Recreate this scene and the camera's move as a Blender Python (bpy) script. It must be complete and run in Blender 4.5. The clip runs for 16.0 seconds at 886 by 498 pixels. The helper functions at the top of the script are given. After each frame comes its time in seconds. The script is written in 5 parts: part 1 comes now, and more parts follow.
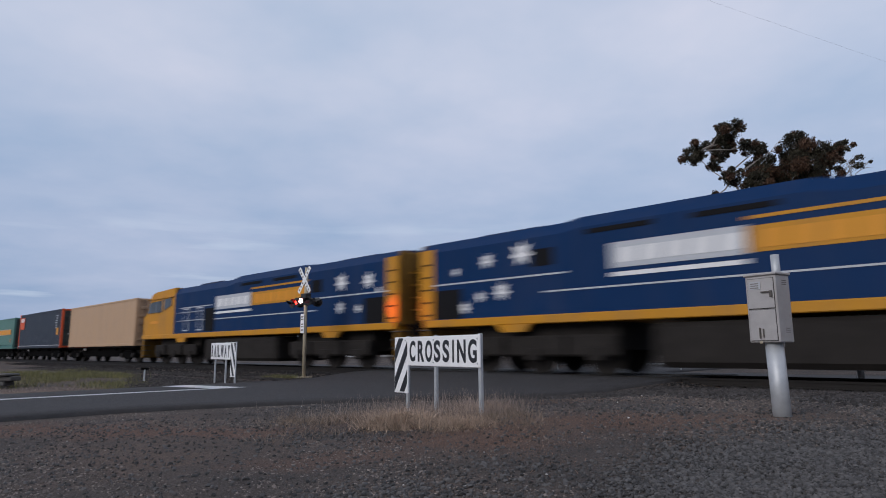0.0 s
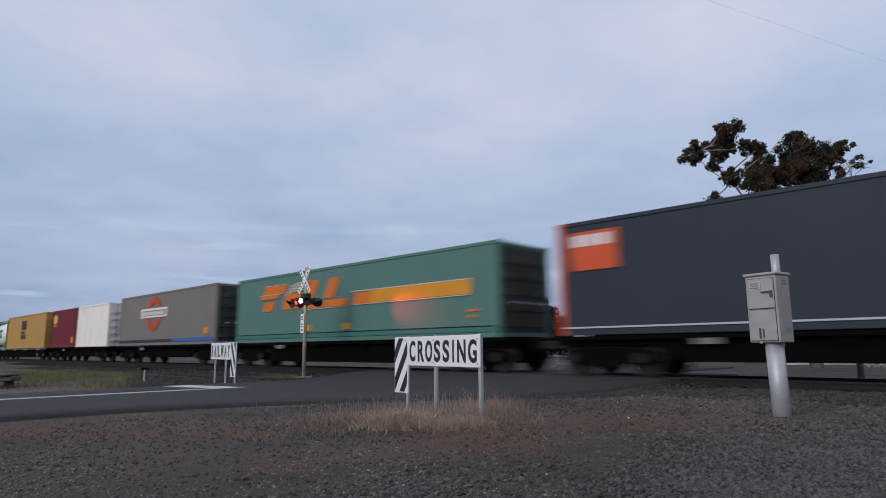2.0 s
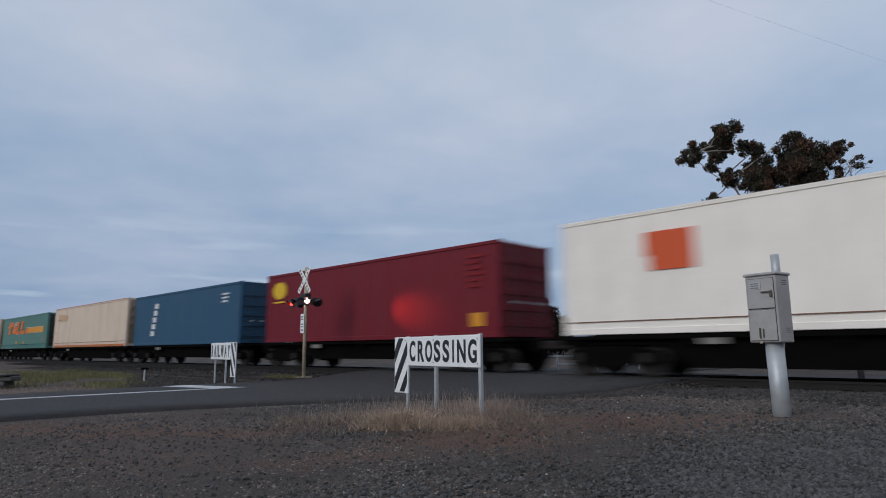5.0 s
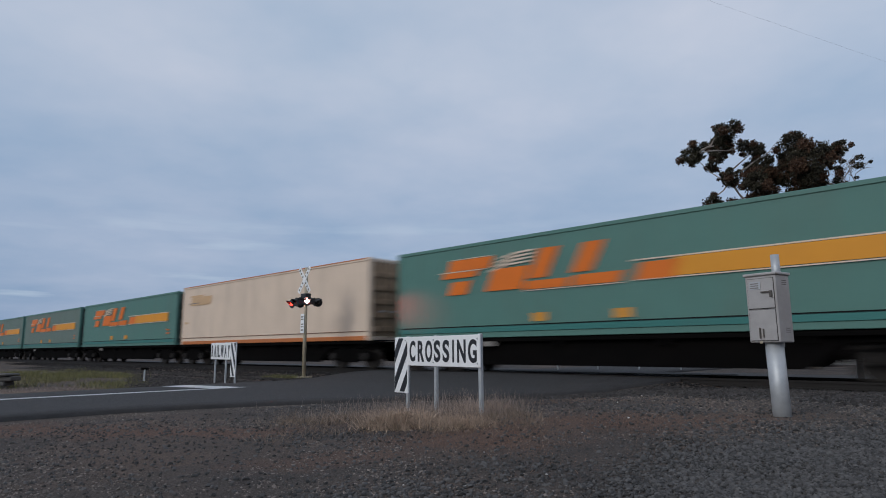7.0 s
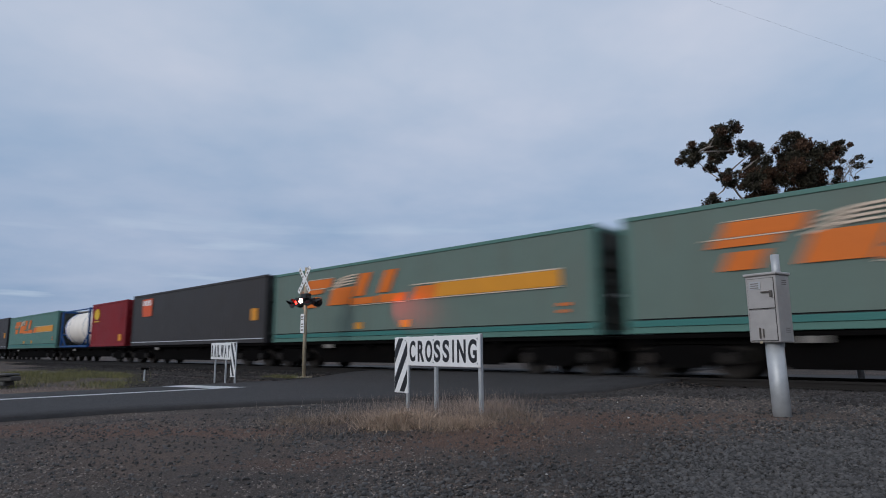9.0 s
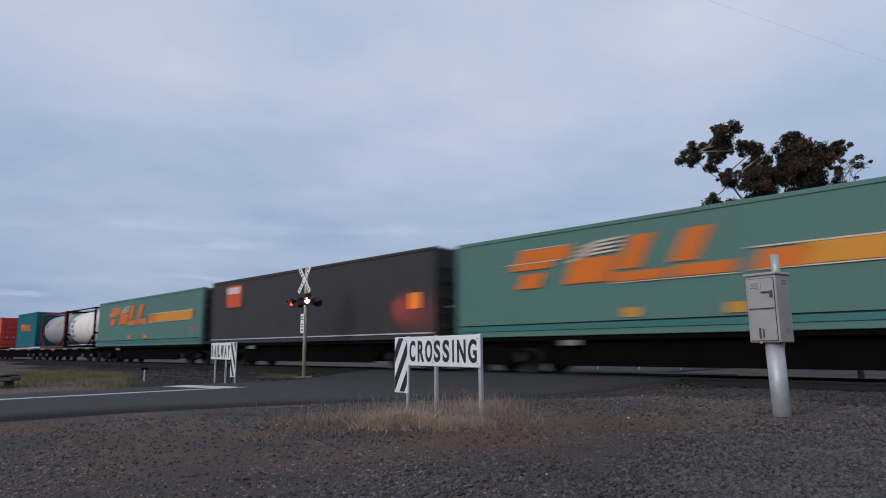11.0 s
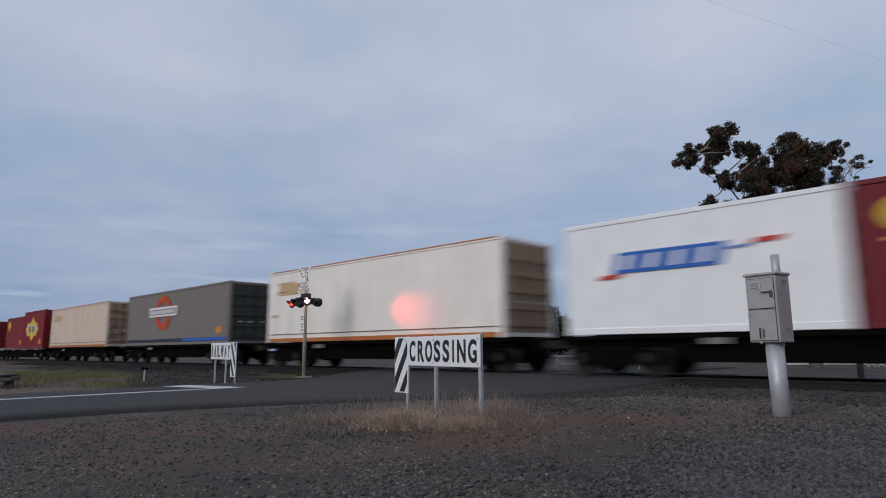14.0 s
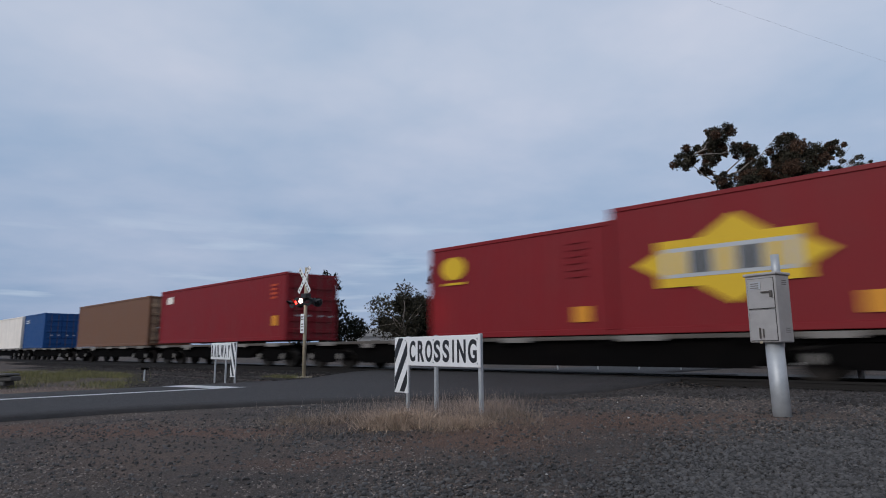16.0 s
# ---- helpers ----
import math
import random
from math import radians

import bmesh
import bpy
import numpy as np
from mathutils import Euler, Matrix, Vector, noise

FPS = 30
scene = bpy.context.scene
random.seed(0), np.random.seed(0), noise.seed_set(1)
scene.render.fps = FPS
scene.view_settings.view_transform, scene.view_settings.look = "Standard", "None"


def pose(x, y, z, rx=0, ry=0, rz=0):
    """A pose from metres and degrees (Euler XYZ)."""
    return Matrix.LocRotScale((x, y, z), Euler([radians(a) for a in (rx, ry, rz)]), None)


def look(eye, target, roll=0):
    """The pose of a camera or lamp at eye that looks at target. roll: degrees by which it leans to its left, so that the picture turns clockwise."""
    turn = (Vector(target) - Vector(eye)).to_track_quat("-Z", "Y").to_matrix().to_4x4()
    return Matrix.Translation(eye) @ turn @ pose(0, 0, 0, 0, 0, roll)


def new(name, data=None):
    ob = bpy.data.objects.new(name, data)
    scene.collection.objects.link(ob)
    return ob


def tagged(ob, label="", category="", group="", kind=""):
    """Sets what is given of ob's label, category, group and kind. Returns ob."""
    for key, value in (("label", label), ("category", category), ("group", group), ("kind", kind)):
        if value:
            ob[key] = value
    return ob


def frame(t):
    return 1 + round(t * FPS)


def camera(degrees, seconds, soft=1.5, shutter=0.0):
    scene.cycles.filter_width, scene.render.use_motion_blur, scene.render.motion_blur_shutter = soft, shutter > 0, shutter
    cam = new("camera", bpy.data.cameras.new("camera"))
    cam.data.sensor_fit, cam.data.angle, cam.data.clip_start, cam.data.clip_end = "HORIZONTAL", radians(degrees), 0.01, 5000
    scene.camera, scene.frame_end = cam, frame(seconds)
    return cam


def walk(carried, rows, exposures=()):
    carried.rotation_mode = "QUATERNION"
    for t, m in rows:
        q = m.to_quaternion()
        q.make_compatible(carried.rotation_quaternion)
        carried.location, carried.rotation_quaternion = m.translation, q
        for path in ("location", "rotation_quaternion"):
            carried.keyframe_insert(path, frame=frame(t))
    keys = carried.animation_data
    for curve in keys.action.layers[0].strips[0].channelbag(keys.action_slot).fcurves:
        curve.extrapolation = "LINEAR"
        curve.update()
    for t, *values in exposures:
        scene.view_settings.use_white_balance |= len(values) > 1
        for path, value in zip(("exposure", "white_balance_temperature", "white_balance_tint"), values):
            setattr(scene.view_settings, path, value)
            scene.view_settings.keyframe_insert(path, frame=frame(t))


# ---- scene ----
cam = camera(71.05, 16.0, soft=1.0, shutter=0.5)
EYE = Vector((0.0, 0.0, 0.9))
VIEW = look(EYE, EYE + Vector((0.0, 1.0, math.tan(radians(9.17)))), -0.4)
walk(cam, [(0.0, VIEW), (16.0, VIEW)], exposures=[(0.0, 0.18, 6500, 10), (2.2, 0.18, 6500, 10), (3.3, 0.0, 6420, 5), (9.0, 0.05, 6400, 6), (11.5, 0.15, 6500, 9), (12.5, 0.08, 6500, 10), (14.5, -0.05, 6500, 8), (15.3, 0.02, 6450, 7), (16.0, 0.08, 6450, 7)])

# ---- world, sun ----
SUN_EL, SUN_AZ = radians(24), radians(226)
world = bpy.data.worlds.new("dusk_sky")
scene.world = world
world.use_nodes = True
wn, wl = world.node_tree.nodes, world.node_tree.links
wn.clear()
w_out = wn.new("ShaderNodeOutputWorld")
w_sky = wn.new("ShaderNodeTexSky")
w_sky.sky_type, w_sky.sun_disc = "NISHITA", False
w_sky.sun_elevation, w_sky.sun_rotation = SUN_EL, SUN_AZ
w_sky.air_density, w_sky.dust_density, w_sky.ozone_density = 1.2, 2.0, 2.0
w_bg = wn.new("ShaderNodeBackground")
w_bg.inputs["Strength"].default_value = 0.1
wl.new(w_sky.outputs["Color"], w_bg.inputs["Color"])
# a broken overcast: cloud sheets at a few scales, flattened towards the horizon
w_tc = wn.new("ShaderNodeTexCoord")
w_sep = wn.new("ShaderNodeSeparateXYZ")
wl.new(w_tc.outputs["Generated"], w_sep.inputs[0])


def w_math(op, a, b=None):
    node = wn.new("ShaderNodeMath")
    node.operation = op
    for i, value in enumerate((a, b)):
        if value is None:
            continue
        if isinstance(value, (int, float)):
            node.inputs[i].default_value = value
        else:
            wl.new(value, node.inputs[i])
    return node.outputs[0]


def w_noise(vector, scale, detail, rough):
    node = wn.new("ShaderNodeTexNoise")
    node.inputs["Scale"].default_value = scale
    node.inputs["Detail"].default_value = detail
    node.inputs["Roughness"].default_value = rough
    wl.new(vector, node.inputs["Vector"])
    return node.outputs["Fac"]


w_h = w_math("MAXIMUM", w_sep.outputs[2], 0.0)
w_den = w_math("ADD", w_h, 0.16)
w_cmb = wn.new("ShaderNodeCombineXYZ")
wl.new(w_math("DIVIDE", w_sep.outputs[0], w_den), w_cmb.inputs[0])
wl.new(w_math("DIVIDE", w_sep.outputs[1], w_den), w_cmb.inputs[1])
w_big = w_noise(w_cmb.outputs[0], 0.8, 5.0, 0.5)
w_small = w_noise(w_cmb.outputs[0], 2.4, 4.0, 0.55)
w_mix = w_math("ADD", w_math("MULTIPLY", w_big, 0.7), w_math("MULTIPLY", w_small, 0.3))
w_ramp = wn.new("ShaderNodeValToRGB")
w_ramp.color_ramp.elements[0].position, w_ramp.color_ramp.elements[1].position = 0.36, 0.66
w_ramp.color_ramp.elements[0].color = (0.39, 0.48, 0.64, 1)
w_ramp.color_ramp.elements[1].color = (0.615, 0.63, 0.745, 1)
wl.new(w_mix, w_ramp.inputs[0])
# low bands of blue-grey cloud towards the horizon
w_low = wn.new("ShaderNodeValToRGB")
w_low.color_ramp.elements[0].position, w_low.color_ramp.elements[1].position = 0.02, 0.42
w_low.color_ramp.elements[0].color = (0.57, 0.67, 0.81, 1)
w_low.color_ramp.elements[1].color = (1, 1, 1, 1)
wl.new(w_h, w_low.inputs[0])
w_mul = wn.new("ShaderNodeMixRGB")
w_mul.blend_type = "MULTIPLY"
w_mul.inputs[0].default_value = 1.0
wl.new(w_ramp.outputs[0], w_mul.inputs[1])
wl.new(w_low.outputs[0], w_mul.inputs[2])
# thin brighter streaks low over the horizon
w_str = wn.new("ShaderNodeMapping")
w_str.inputs["Scale"].default_value = (3.0, 3.0, 34.0)
wl.new(w_tc.outputs["Generated"], w_str.inputs[0])
w_fac = wn.new("ShaderNodeMapRange")
w_fac.inputs["From Min"].default_value, w_fac.inputs["From Max"].default_value = 0.55, 0.72
wl.new(w_noise(w_str.outputs[0], 1.3, 4.0, 0.5), w_fac.inputs["Value"])
w_band = wn.new("ShaderNodeMapRange")
w_band.inputs["From Min"].default_value, w_band.inputs["From Max"].default_value = 0.22, 0.09
wl.new(w_h, w_band.inputs["Value"])
w_wisp = wn.new("ShaderNodeMixRGB")
w_wisp.inputs[2].default_value = (0.60, 0.68, 0.80, 1)
wl.new(w_math("MULTIPLY", w_math("MULTIPLY", w_fac.outputs[0], w_band.outputs[0]), 0.7), w_wisp.inputs[0])
wl.new(w_mul.outputs[0], w_wisp.inputs[1])
w_cloud = wn.new("ShaderNodeBackground")
w_cloud.inputs["Strength"].default_value = 1.0
wl.new(w_wisp.outputs[0], w_cloud.inputs["Color"])
w_blend = wn.new("ShaderNodeMixShader")
w_blend.inputs[0].default_value = 0.9
wl.new(w_bg.outputs[0], w_blend.inputs[1])
wl.new(w_cloud.outputs[0], w_blend.inputs[2])
wl.new(w_blend.outputs[0], w_out.inputs["Surface"])

sun_data = bpy.data.lights.new("sun", "SUN")
sun_data.energy, sun_data.angle, sun_data.color = 1.1, radians(25), (1.0, 0.95, 0.93)
sun = new("sun", sun_data)
sun_dir = Vector((math.sin(SUN_AZ) * math.cos(SUN_EL), math.cos(SUN_AZ) * math.cos(SUN_EL), math.sin(SUN_EL)))
sun.matrix_world = look(sun_dir * 60, (0, 0, 0))

# ---- plan: the railway runs along ALONG, and ACROSS points over it, away from the viewer ----
TURN = radians(45.93)
ALONG = Vector((math.sin(TURN), -math.cos(TURN), 0))
ACROSS = Vector((math.cos(TURN), math.sin(TURN), 0))
YAW = -44.07
TRACK = 14.48       # the track's centre line, metres across
RAIL_TOP = 0.25
SPEED = 27.44


def site(s, n, z=0.0):
    """World place from metres along and across the railway."""
    return ALONG * s + ACROSS * n + Vector((0, 0, z))


def site_pose(s, n, z=0.0, turn=0.0):
    p = site(s, n, z)
    return pose(p.x, p.y, p.z, 0, 0, YAW + turn)


def smooth(a, b, x):
    x = min(1.0, max(0.0, (x - a) / (b - a)))
    return x * x * (3 - 2 * x)


ROAD_NEAR, ROAD_MID, ROAD_FAR = -10.25, -13.75, -16.0


def road_edges(n):
    flare = 4.3 * smooth(3.0, 14.0, n) * (1 - smooth(17, 22, n))
    return ROAD_FAR - 0.12 * flare, ROAD_NEAR + flare


def road_height(n):
    return 0.03 + 0.19 * smooth(10.4, 13.4, n) * (1 - smooth(16.0, 22.0, n))


def land(s, n):
    """Height of the open ground."""
    bed = 0.07 * smooth(11.4, 12.8, n) * (1 - smooth(16.4, 18.0, n))
    mound = 0.2 * smooth(-8.0, -3.0, s) * smooth(2.0, 7.0, n) * (1 - smooth(11.0, 13.0, n))
    wave = 0.035 * noise.noise(Vector((s * 0.35, n * 0.35, 0))) + 0.015 * noise.noise(Vector((s * 1.3, n * 1.3, 4)))
    a, b = road_edges(n)
    under = smooth(a - 0.5, a + 0.1, s) * (1 - smooth(b - 0.1, b + 0.9, s))
    z = bed + mound + wave * (1 - smooth(11, 12, n) * (1 - smooth(17, 18, n)))
    if n < 10:
        z -= 0.05 * smooth(-15.5, -17.0, s)
    return z * (1 - under) + (road_height(n) - 0.06) * under


# ---- materials ----
def material(name, color, rough=0.6, metal=0.0, vary=0.12, scale=6.0, bump=0.0, bump_scale=40.0, dirt=0.0, dirt_color=(0.08, 0.06, 0.045), spec=0.5, island=False, streak=False):
    m = bpy.data.materials.new(name)
    m.use_nodes = True
    nodes, links = m.node_tree.nodes, m.node_tree.links
    b = nodes["Principled BSDF"]
    b.inputs["Roughness"].default_value, b.inputs["Metallic"].default_value = rough, metal
    b.inputs["Specular IOR Level"].default_value = spec
    tc = nodes.new("ShaderNodeTexCoord")
    info = nodes.new("ShaderNodeObjectInfo")
    far = nodes.new("ShaderNodeMath")
    far.operation = "MULTIPLY"
    far.inputs[1].default_value = 37.0
    links.new(info.outputs["Random"], far.inputs[0])
    shift = nodes.new("ShaderNodeVectorMath")
    links.new(tc.outputs["Object"], shift.inputs[0])
    links.new(far.outputs[0], shift.inputs[1])
    vec = shift.outputs[0]
    if streak:
        mp = nodes.new("ShaderNodeMapping")
        mp.inputs["Scale"].default_value = (1.0, 1.0, 0.12)
        links.new(vec, mp.inputs[0])
        streak_vec = mp.outputs[0]
    else:
        streak_vec = vec
    nz = nodes.new("ShaderNodeTexNoise")
    nz.inputs["Scale"].default_value, nz.inputs["Detail"].default_value = scale, 5.0
    links.new(vec, nz.inputs["Vector"])
    fine = nodes.new("ShaderNodeTexNoise")
    fine.inputs["Scale"].default_value, fine.inputs["Detail"].default_value = scale * 9, 3.0
    links.new(vec, fine.inputs["Vector"])
    add = nodes.new("ShaderNodeMath")
    add.operation = "MULTIPLY_ADD"
    links.new(fine.outputs["Fac"], add.inputs[0])
    add.inputs[1].default_value = 0.5
    links.new(nz.outputs["Fac"], add.inputs[2])
    rng = nodes.new("ShaderNodeMapRange")
    rng.inputs["From Min"].default_value, rng.inputs["From Max"].default_value = 0.4, 1.1
    rng.inputs["To Min"].default_value, rng.inputs["To Max"].default_value = 1 - vary, 1 + vary
    links.new(add.outputs[0], rng.inputs["Value"])
    value = rng.outputs[0]
    if island:
        geo = nodes.new("ShaderNodeNewGeometry")
        r2 = nodes.new("ShaderNodeMapRange")
        r2.inputs["To Min"].default_value, r2.inputs["To Max"].default_value = 0.4, 1.75
        links.new(geo.outputs["Random Per Island"], r2.inputs["Value"])
        mu = nodes.new("ShaderNodeMath")
        mu.operation = "MULTIPLY"
        links.new(value, mu.inputs[0])
        links.new(r2.outputs[0], mu.inputs[1])
        value = mu.outputs[0]
    hsv = nodes.new("ShaderNodeHueSaturation")
    hsv.inputs["Color"].default_value = (*color, 1)
    links.new(value, hsv.inputs["Value"])
    out = hsv.outputs[0]
    if dirt > 0:
        dn = nodes.new("ShaderNodeTexNoise")
        dn.inputs["Scale"].default_value, dn.inputs["Detail"].default_value = 1.7 if not streak else 2.6, 7.0
        dn.inputs["Roughness"].default_value = 0.65
        links.new(streak_vec, dn.inputs["Vector"])
        dr = nodes.new("ShaderNodeMapRange")
        dr.inputs["From Min"].default_value, dr.inputs["From Max"].default_value = 0.48, 0.78
        dr.inputs["To Max"].default_value = dirt
        links.new(dn.outputs["Fac"], dr.inputs["Value"])
        mx = nodes.new("ShaderNodeMixRGB")
        links.new(dr.outputs[0], mx.inputs[0])
        links.new(out, mx.inputs[1])
        mx.inputs[2].default_value = (*dirt_color, 1)
        out = mx.outputs[0]
    links.new(out, b.inputs["Base Color"])
    rr = nodes.new("ShaderNodeMapRange")
    rr.inputs["To Min"].default_value, rr.inputs["To Max"].default_value = max(0.03, rough - 0.12), min(1.0, rough + 0.12)
    links.new(nz.outputs["Fac"], rr.inputs["Value"])
    links.new(rr.outputs[0], b.inputs["Roughness"])
    if bump > 0:
        bn = nodes.new("ShaderNodeTexNoise")
        bn.inputs["Scale"].default_value, bn.inputs["Detail"].default_value = bump_scale, 4.0
        links.new(vec, bn.inputs["Vector"])
        bp = nodes.new("ShaderNodeBump")
        bp.inputs["Strength"].default_value, bp.inputs["Distance"].default_value = bump, 0.02
        links.new(bn.outputs["Fac"], bp.inputs["Height"])
        links.new(bp.outputs[0], b.inputs["Normal"])
    return m


def glow(name, color, strength):
    m = bpy.data.materials.new(name)
    m.use_nodes = True
    b = m.node_tree.nodes["Principled BSDF"]
    b.inputs["Base Color"].default_value = (*color, 1)
    b.inputs["Emission Color"].default_value = (*color, 1)
    b.inputs["Emission Strength"].default_value = strength
    return m


def paint(name, color, dirt=0.25, rough=0.5, spec=0.18):
    return material(name, color, rough, 0.0, 0.07, 1.3, 0.08, 18.0, dirt, (0.13, 0.105, 0.085), spec, streak=True)


BLUE = paint("loco_blue_paint", (0.004, 0.026, 0.088), 0.14, spec=0.08)
BLUE_DARK = paint("loco_roof_blue", (0.008, 0.016, 0.05), 0.3)
YELLOW_GRIME = material("grimy_yellow_steps", (0.20, 0.105, 0.022), 0.8, 0.0, 0.3, 3.0, 0.1, 20, 0.8, (0.045, 0.03, 0.02), 0.15, streak=True)
LOCO_UNDER = material("dusty_running_gear", (0.026, 0.023, 0.021), 0.85, 0.0, 0.35, 4.0, 0.15, 25, 0.6, (0.012, 0.010, 0.009), 0.12)
YELLOW = paint("loco_yellow_paint", (0.50, 0.225, 0.016), 0.5)
WHITE = paint("white_marking_paint", (0.72, 0.72, 0.72), 0.12)
SILVER = paint("silver_marking_paint", (0.45, 0.47, 0.5), 0.1)
TAN = paint("tan_container_paint", (0.45, 0.30, 0.185), 0.14)
SLATE = paint("slate_container_paint", (0.027, 0.035, 0.05), 0.1)
CHARCOAL = paint("charcoal_container_paint", (0.043, 0.040, 0.041), 0.12)
ORANGE = paint("orange_marking_paint", (0.62, 0.10, 0.035), 0.1)
GREEN = paint("sea_green_container_paint", (0.092, 0.195, 0.168), 0.25)
GREEN_DUST = paint("dusty_sea_green_paint", (0.13, 0.178, 0.155), 0.4)
GREEN_BAND = paint("teal_lower_band_paint", (0.045, 0.17, 0.155), 0.2)
TEAL = paint("teal_container_paint", (0.002, 0.125, 0.145), 0.05)
LOGO_ORANGE = paint("logo_orange_paint", (0.66, 0.16, 0.022), 0.1)
AMBER = paint("amber_stripe_paint", (0.66, 0.28, 0.03), 0.1)
GREY = paint("mid_grey_container_paint", (0.195, 0.172, 0.155), 0.3)
OFFWHITE = paint("off_white_container_paint", (0.86, 0.80, 0.73), 0.2)
CREAM = paint("cream_container_paint", (0.66, 0.53, 0.42), 0.28)
MAROON = paint("maroon_container_paint", (0.15, 0.011, 0.020), 0.12)
MUSTARD = paint("mustard_container_paint", (0.46, 0.265, 0.07), 0.28)
RUST = paint("rusty_orange_rail", (0.44, 0.15, 0.05), 0.3)
BRIGHT = paint("bright_white_container_paint", (0.84, 0.84, 0.84), 0.05)
PALE_WORN = material("worn_pale_paint", (0.20, 0.185, 0.17), 0.75, 0.0, 0.3, 4.0, 0.1, 20, 0.5, (0.06, 0.05, 0.04))
FADED = paint("faded_orange_marking", (0.56, 0.37, 0.21), 0.2)
# door-end colours: rust and grime, plus painted-in shade between the cars
END_RUST = material("rust_streaked_end", (0.36, 0.25, 0.165), 0.8, 0.0, 0.35, 2.2, 0.15, 20, 0.75, (0.06, 0.035, 0.022), 0.15, streak=True)
END_DARK = material("grimy_shaded_end", (0.055, 0.06, 0.055), 0.8, 0.0, 0.35, 2.2, 0.15, 20, 0.7, (0.02, 0.017, 0.015), 0.15, streak=True)
# trunk bark darker than BARK, the shade on the trunks put into the colour
BARK_DARK = material("shaded_trunk_bark", (0.11, 0.09, 0.078), 0.85, 0.0, 0.3, 4.0, 0.3, 15)
STONE_COARSE = material("coarse_basalt", (0.057, 0.054, 0.053), 0.85, 0.0, 0.25, 20.0, 0.2, 60, 0, island=True)
CABLE = material("weathered_cable", (0.34, 0.36, 0.40), 0.7)
# track stones near-black: the passing train's shade is put into the colour
BALLAST = material("shade_dark_track_ballast", (0.017, 0.015, 0.014), 0.92, 0.0, 0.25, 20.0, 0.2, 60, 0, island=True)
RED = paint("red_container_paint", (0.55, 0.048, 0.042), 0.12)
CRIMSON = paint("crimson_container_paint", (0.20, 0.012, 0.017), 0.14)
BROWN = paint("brown_container_paint", (0.17, 0.085, 0.05), 0.2)
OCEAN = paint("ocean_blue_container_paint", (0.03, 0.085, 0.15), 0.15)
ROYAL = paint("royal_blue_container_paint", (0.012, 0.065, 0.21), 0.15)
SUNNY = paint("sunny_yellow_marking", (0.68, 0.44, 0.03), 0.08)
EMERALD = paint("emerald_marking", (0.01, 0.25, 0.17), 0.08)
PALE_GREEN = paint("pale_green_frame_paint", (0.16, 0.38, 0.25), 0.15)
LOGO_BLUE = paint("blue_marking", (0.03, 0.13, 0.45), 0.08)
STEEL_GREY = paint("grey_tank_cladding", (0.36, 0.36, 0.38), 0.2, 0.35)
# underframe black set below real black: shade under the containers is coloured in
BLACK = material("underframe_shade_black", (0.0045, 0.0042, 0.0042), 0.9, 0.0, 0.3, 5.0, 0.15, 30, 0.4, (0.010, 0.008, 0.007), 0.02)
RUBBER = material("dark_gap", (0.008, 0.008, 0.009), 0.85, spec=0.15)
WHEEL = material("wheel_steel", (0.02, 0.017, 0.015), 0.7, 0.2, 0.2, 8.0, 0.1, 30, 0.5, (0.04, 0.025, 0.017), 0.3)
DECK = material("wagon_deck_grey", (0.085, 0.075, 0.066), 0.8, 0.0, 0.4, 3.0, 0.1, 20, 0.5, (0.1, 0.07, 0.05))
GLASS = material("dark_cab_glass", (0.02, 0.025, 0.03), 0.08, 0.0, 0.05, 2.0)
GALV = material("galvanised_steel", (0.44, 0.455, 0.47), 0.5, 0.4, 0.14, 14.0, 0.06, 60, 0.25, (0.2, 0.19, 0.17))
CABINET = material("cabinet_grey_paint", (0.40, 0.38, 0.37), 0.5, 0.25, 0.12, 9.0, 0.06, 50, 0.4, (0.17, 0.145, 0.12))
SIGN_WHITE = material("sign_white", (0.80, 0.80, 0.80), 0.35, 0.0, 0.04, 4.0, 0.02, 40, 0.1, (0.5, 0.46, 0.4))
SIGN_BLACK = material("sign_black", (0.012, 0.012, 0.014), 0.4)
POST_CREAM = material("signal_post_paint", (0.42, 0.36, 0.26), 0.55, 0.1, 0.1, 6.0, 0.05, 40, 0.25, (0.2, 0.15, 0.1))
LAMP_BLACK = material("signal_black", (0.014, 0.014, 0.015), 0.5)
# rails and sleepers darkened too, to stand for shade beneath the train
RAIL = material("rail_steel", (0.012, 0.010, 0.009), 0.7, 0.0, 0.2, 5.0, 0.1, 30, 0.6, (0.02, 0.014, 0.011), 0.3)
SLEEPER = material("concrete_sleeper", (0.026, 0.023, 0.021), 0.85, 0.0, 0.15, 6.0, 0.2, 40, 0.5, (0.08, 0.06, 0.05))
ASPHALT = material("asphalt", (0.05, 0.048, 0.049), 0.88, 0.0, 0.28, 3.0, 0.5, 120, 0.35, (0.066, 0.058, 0.052), 0.25)
LINE = material("road_line_paint", (0.88, 0.88, 0.88), 0.55, 0.0, 0.06, 8.0, 0.1, 90, 0.08, (0.4, 0.39, 0.38))
STONE = material("crushed_basalt", (0.135, 0.113, 0.10), 0.85, 0.0, 0.25, 20.0, 0.2, 60, 0, island=True)
STONE_DARK = material("dark_road_gravel", (0.036, 0.031, 0.029), 0.9, 0.0, 0.25, 20.0, 0.2, 60, 0, island=True)
PEBBLE = material("pale_quartz_pebbles", (0.42, 0.40, 0.38), 0.8, 0.0, 0.15, 20.0, island=True)
PALE_STRAW = material("pale_straw", (0.34, 0.25, 0.185), 0.85, 0.0, 0.2, 3.0, island=True)
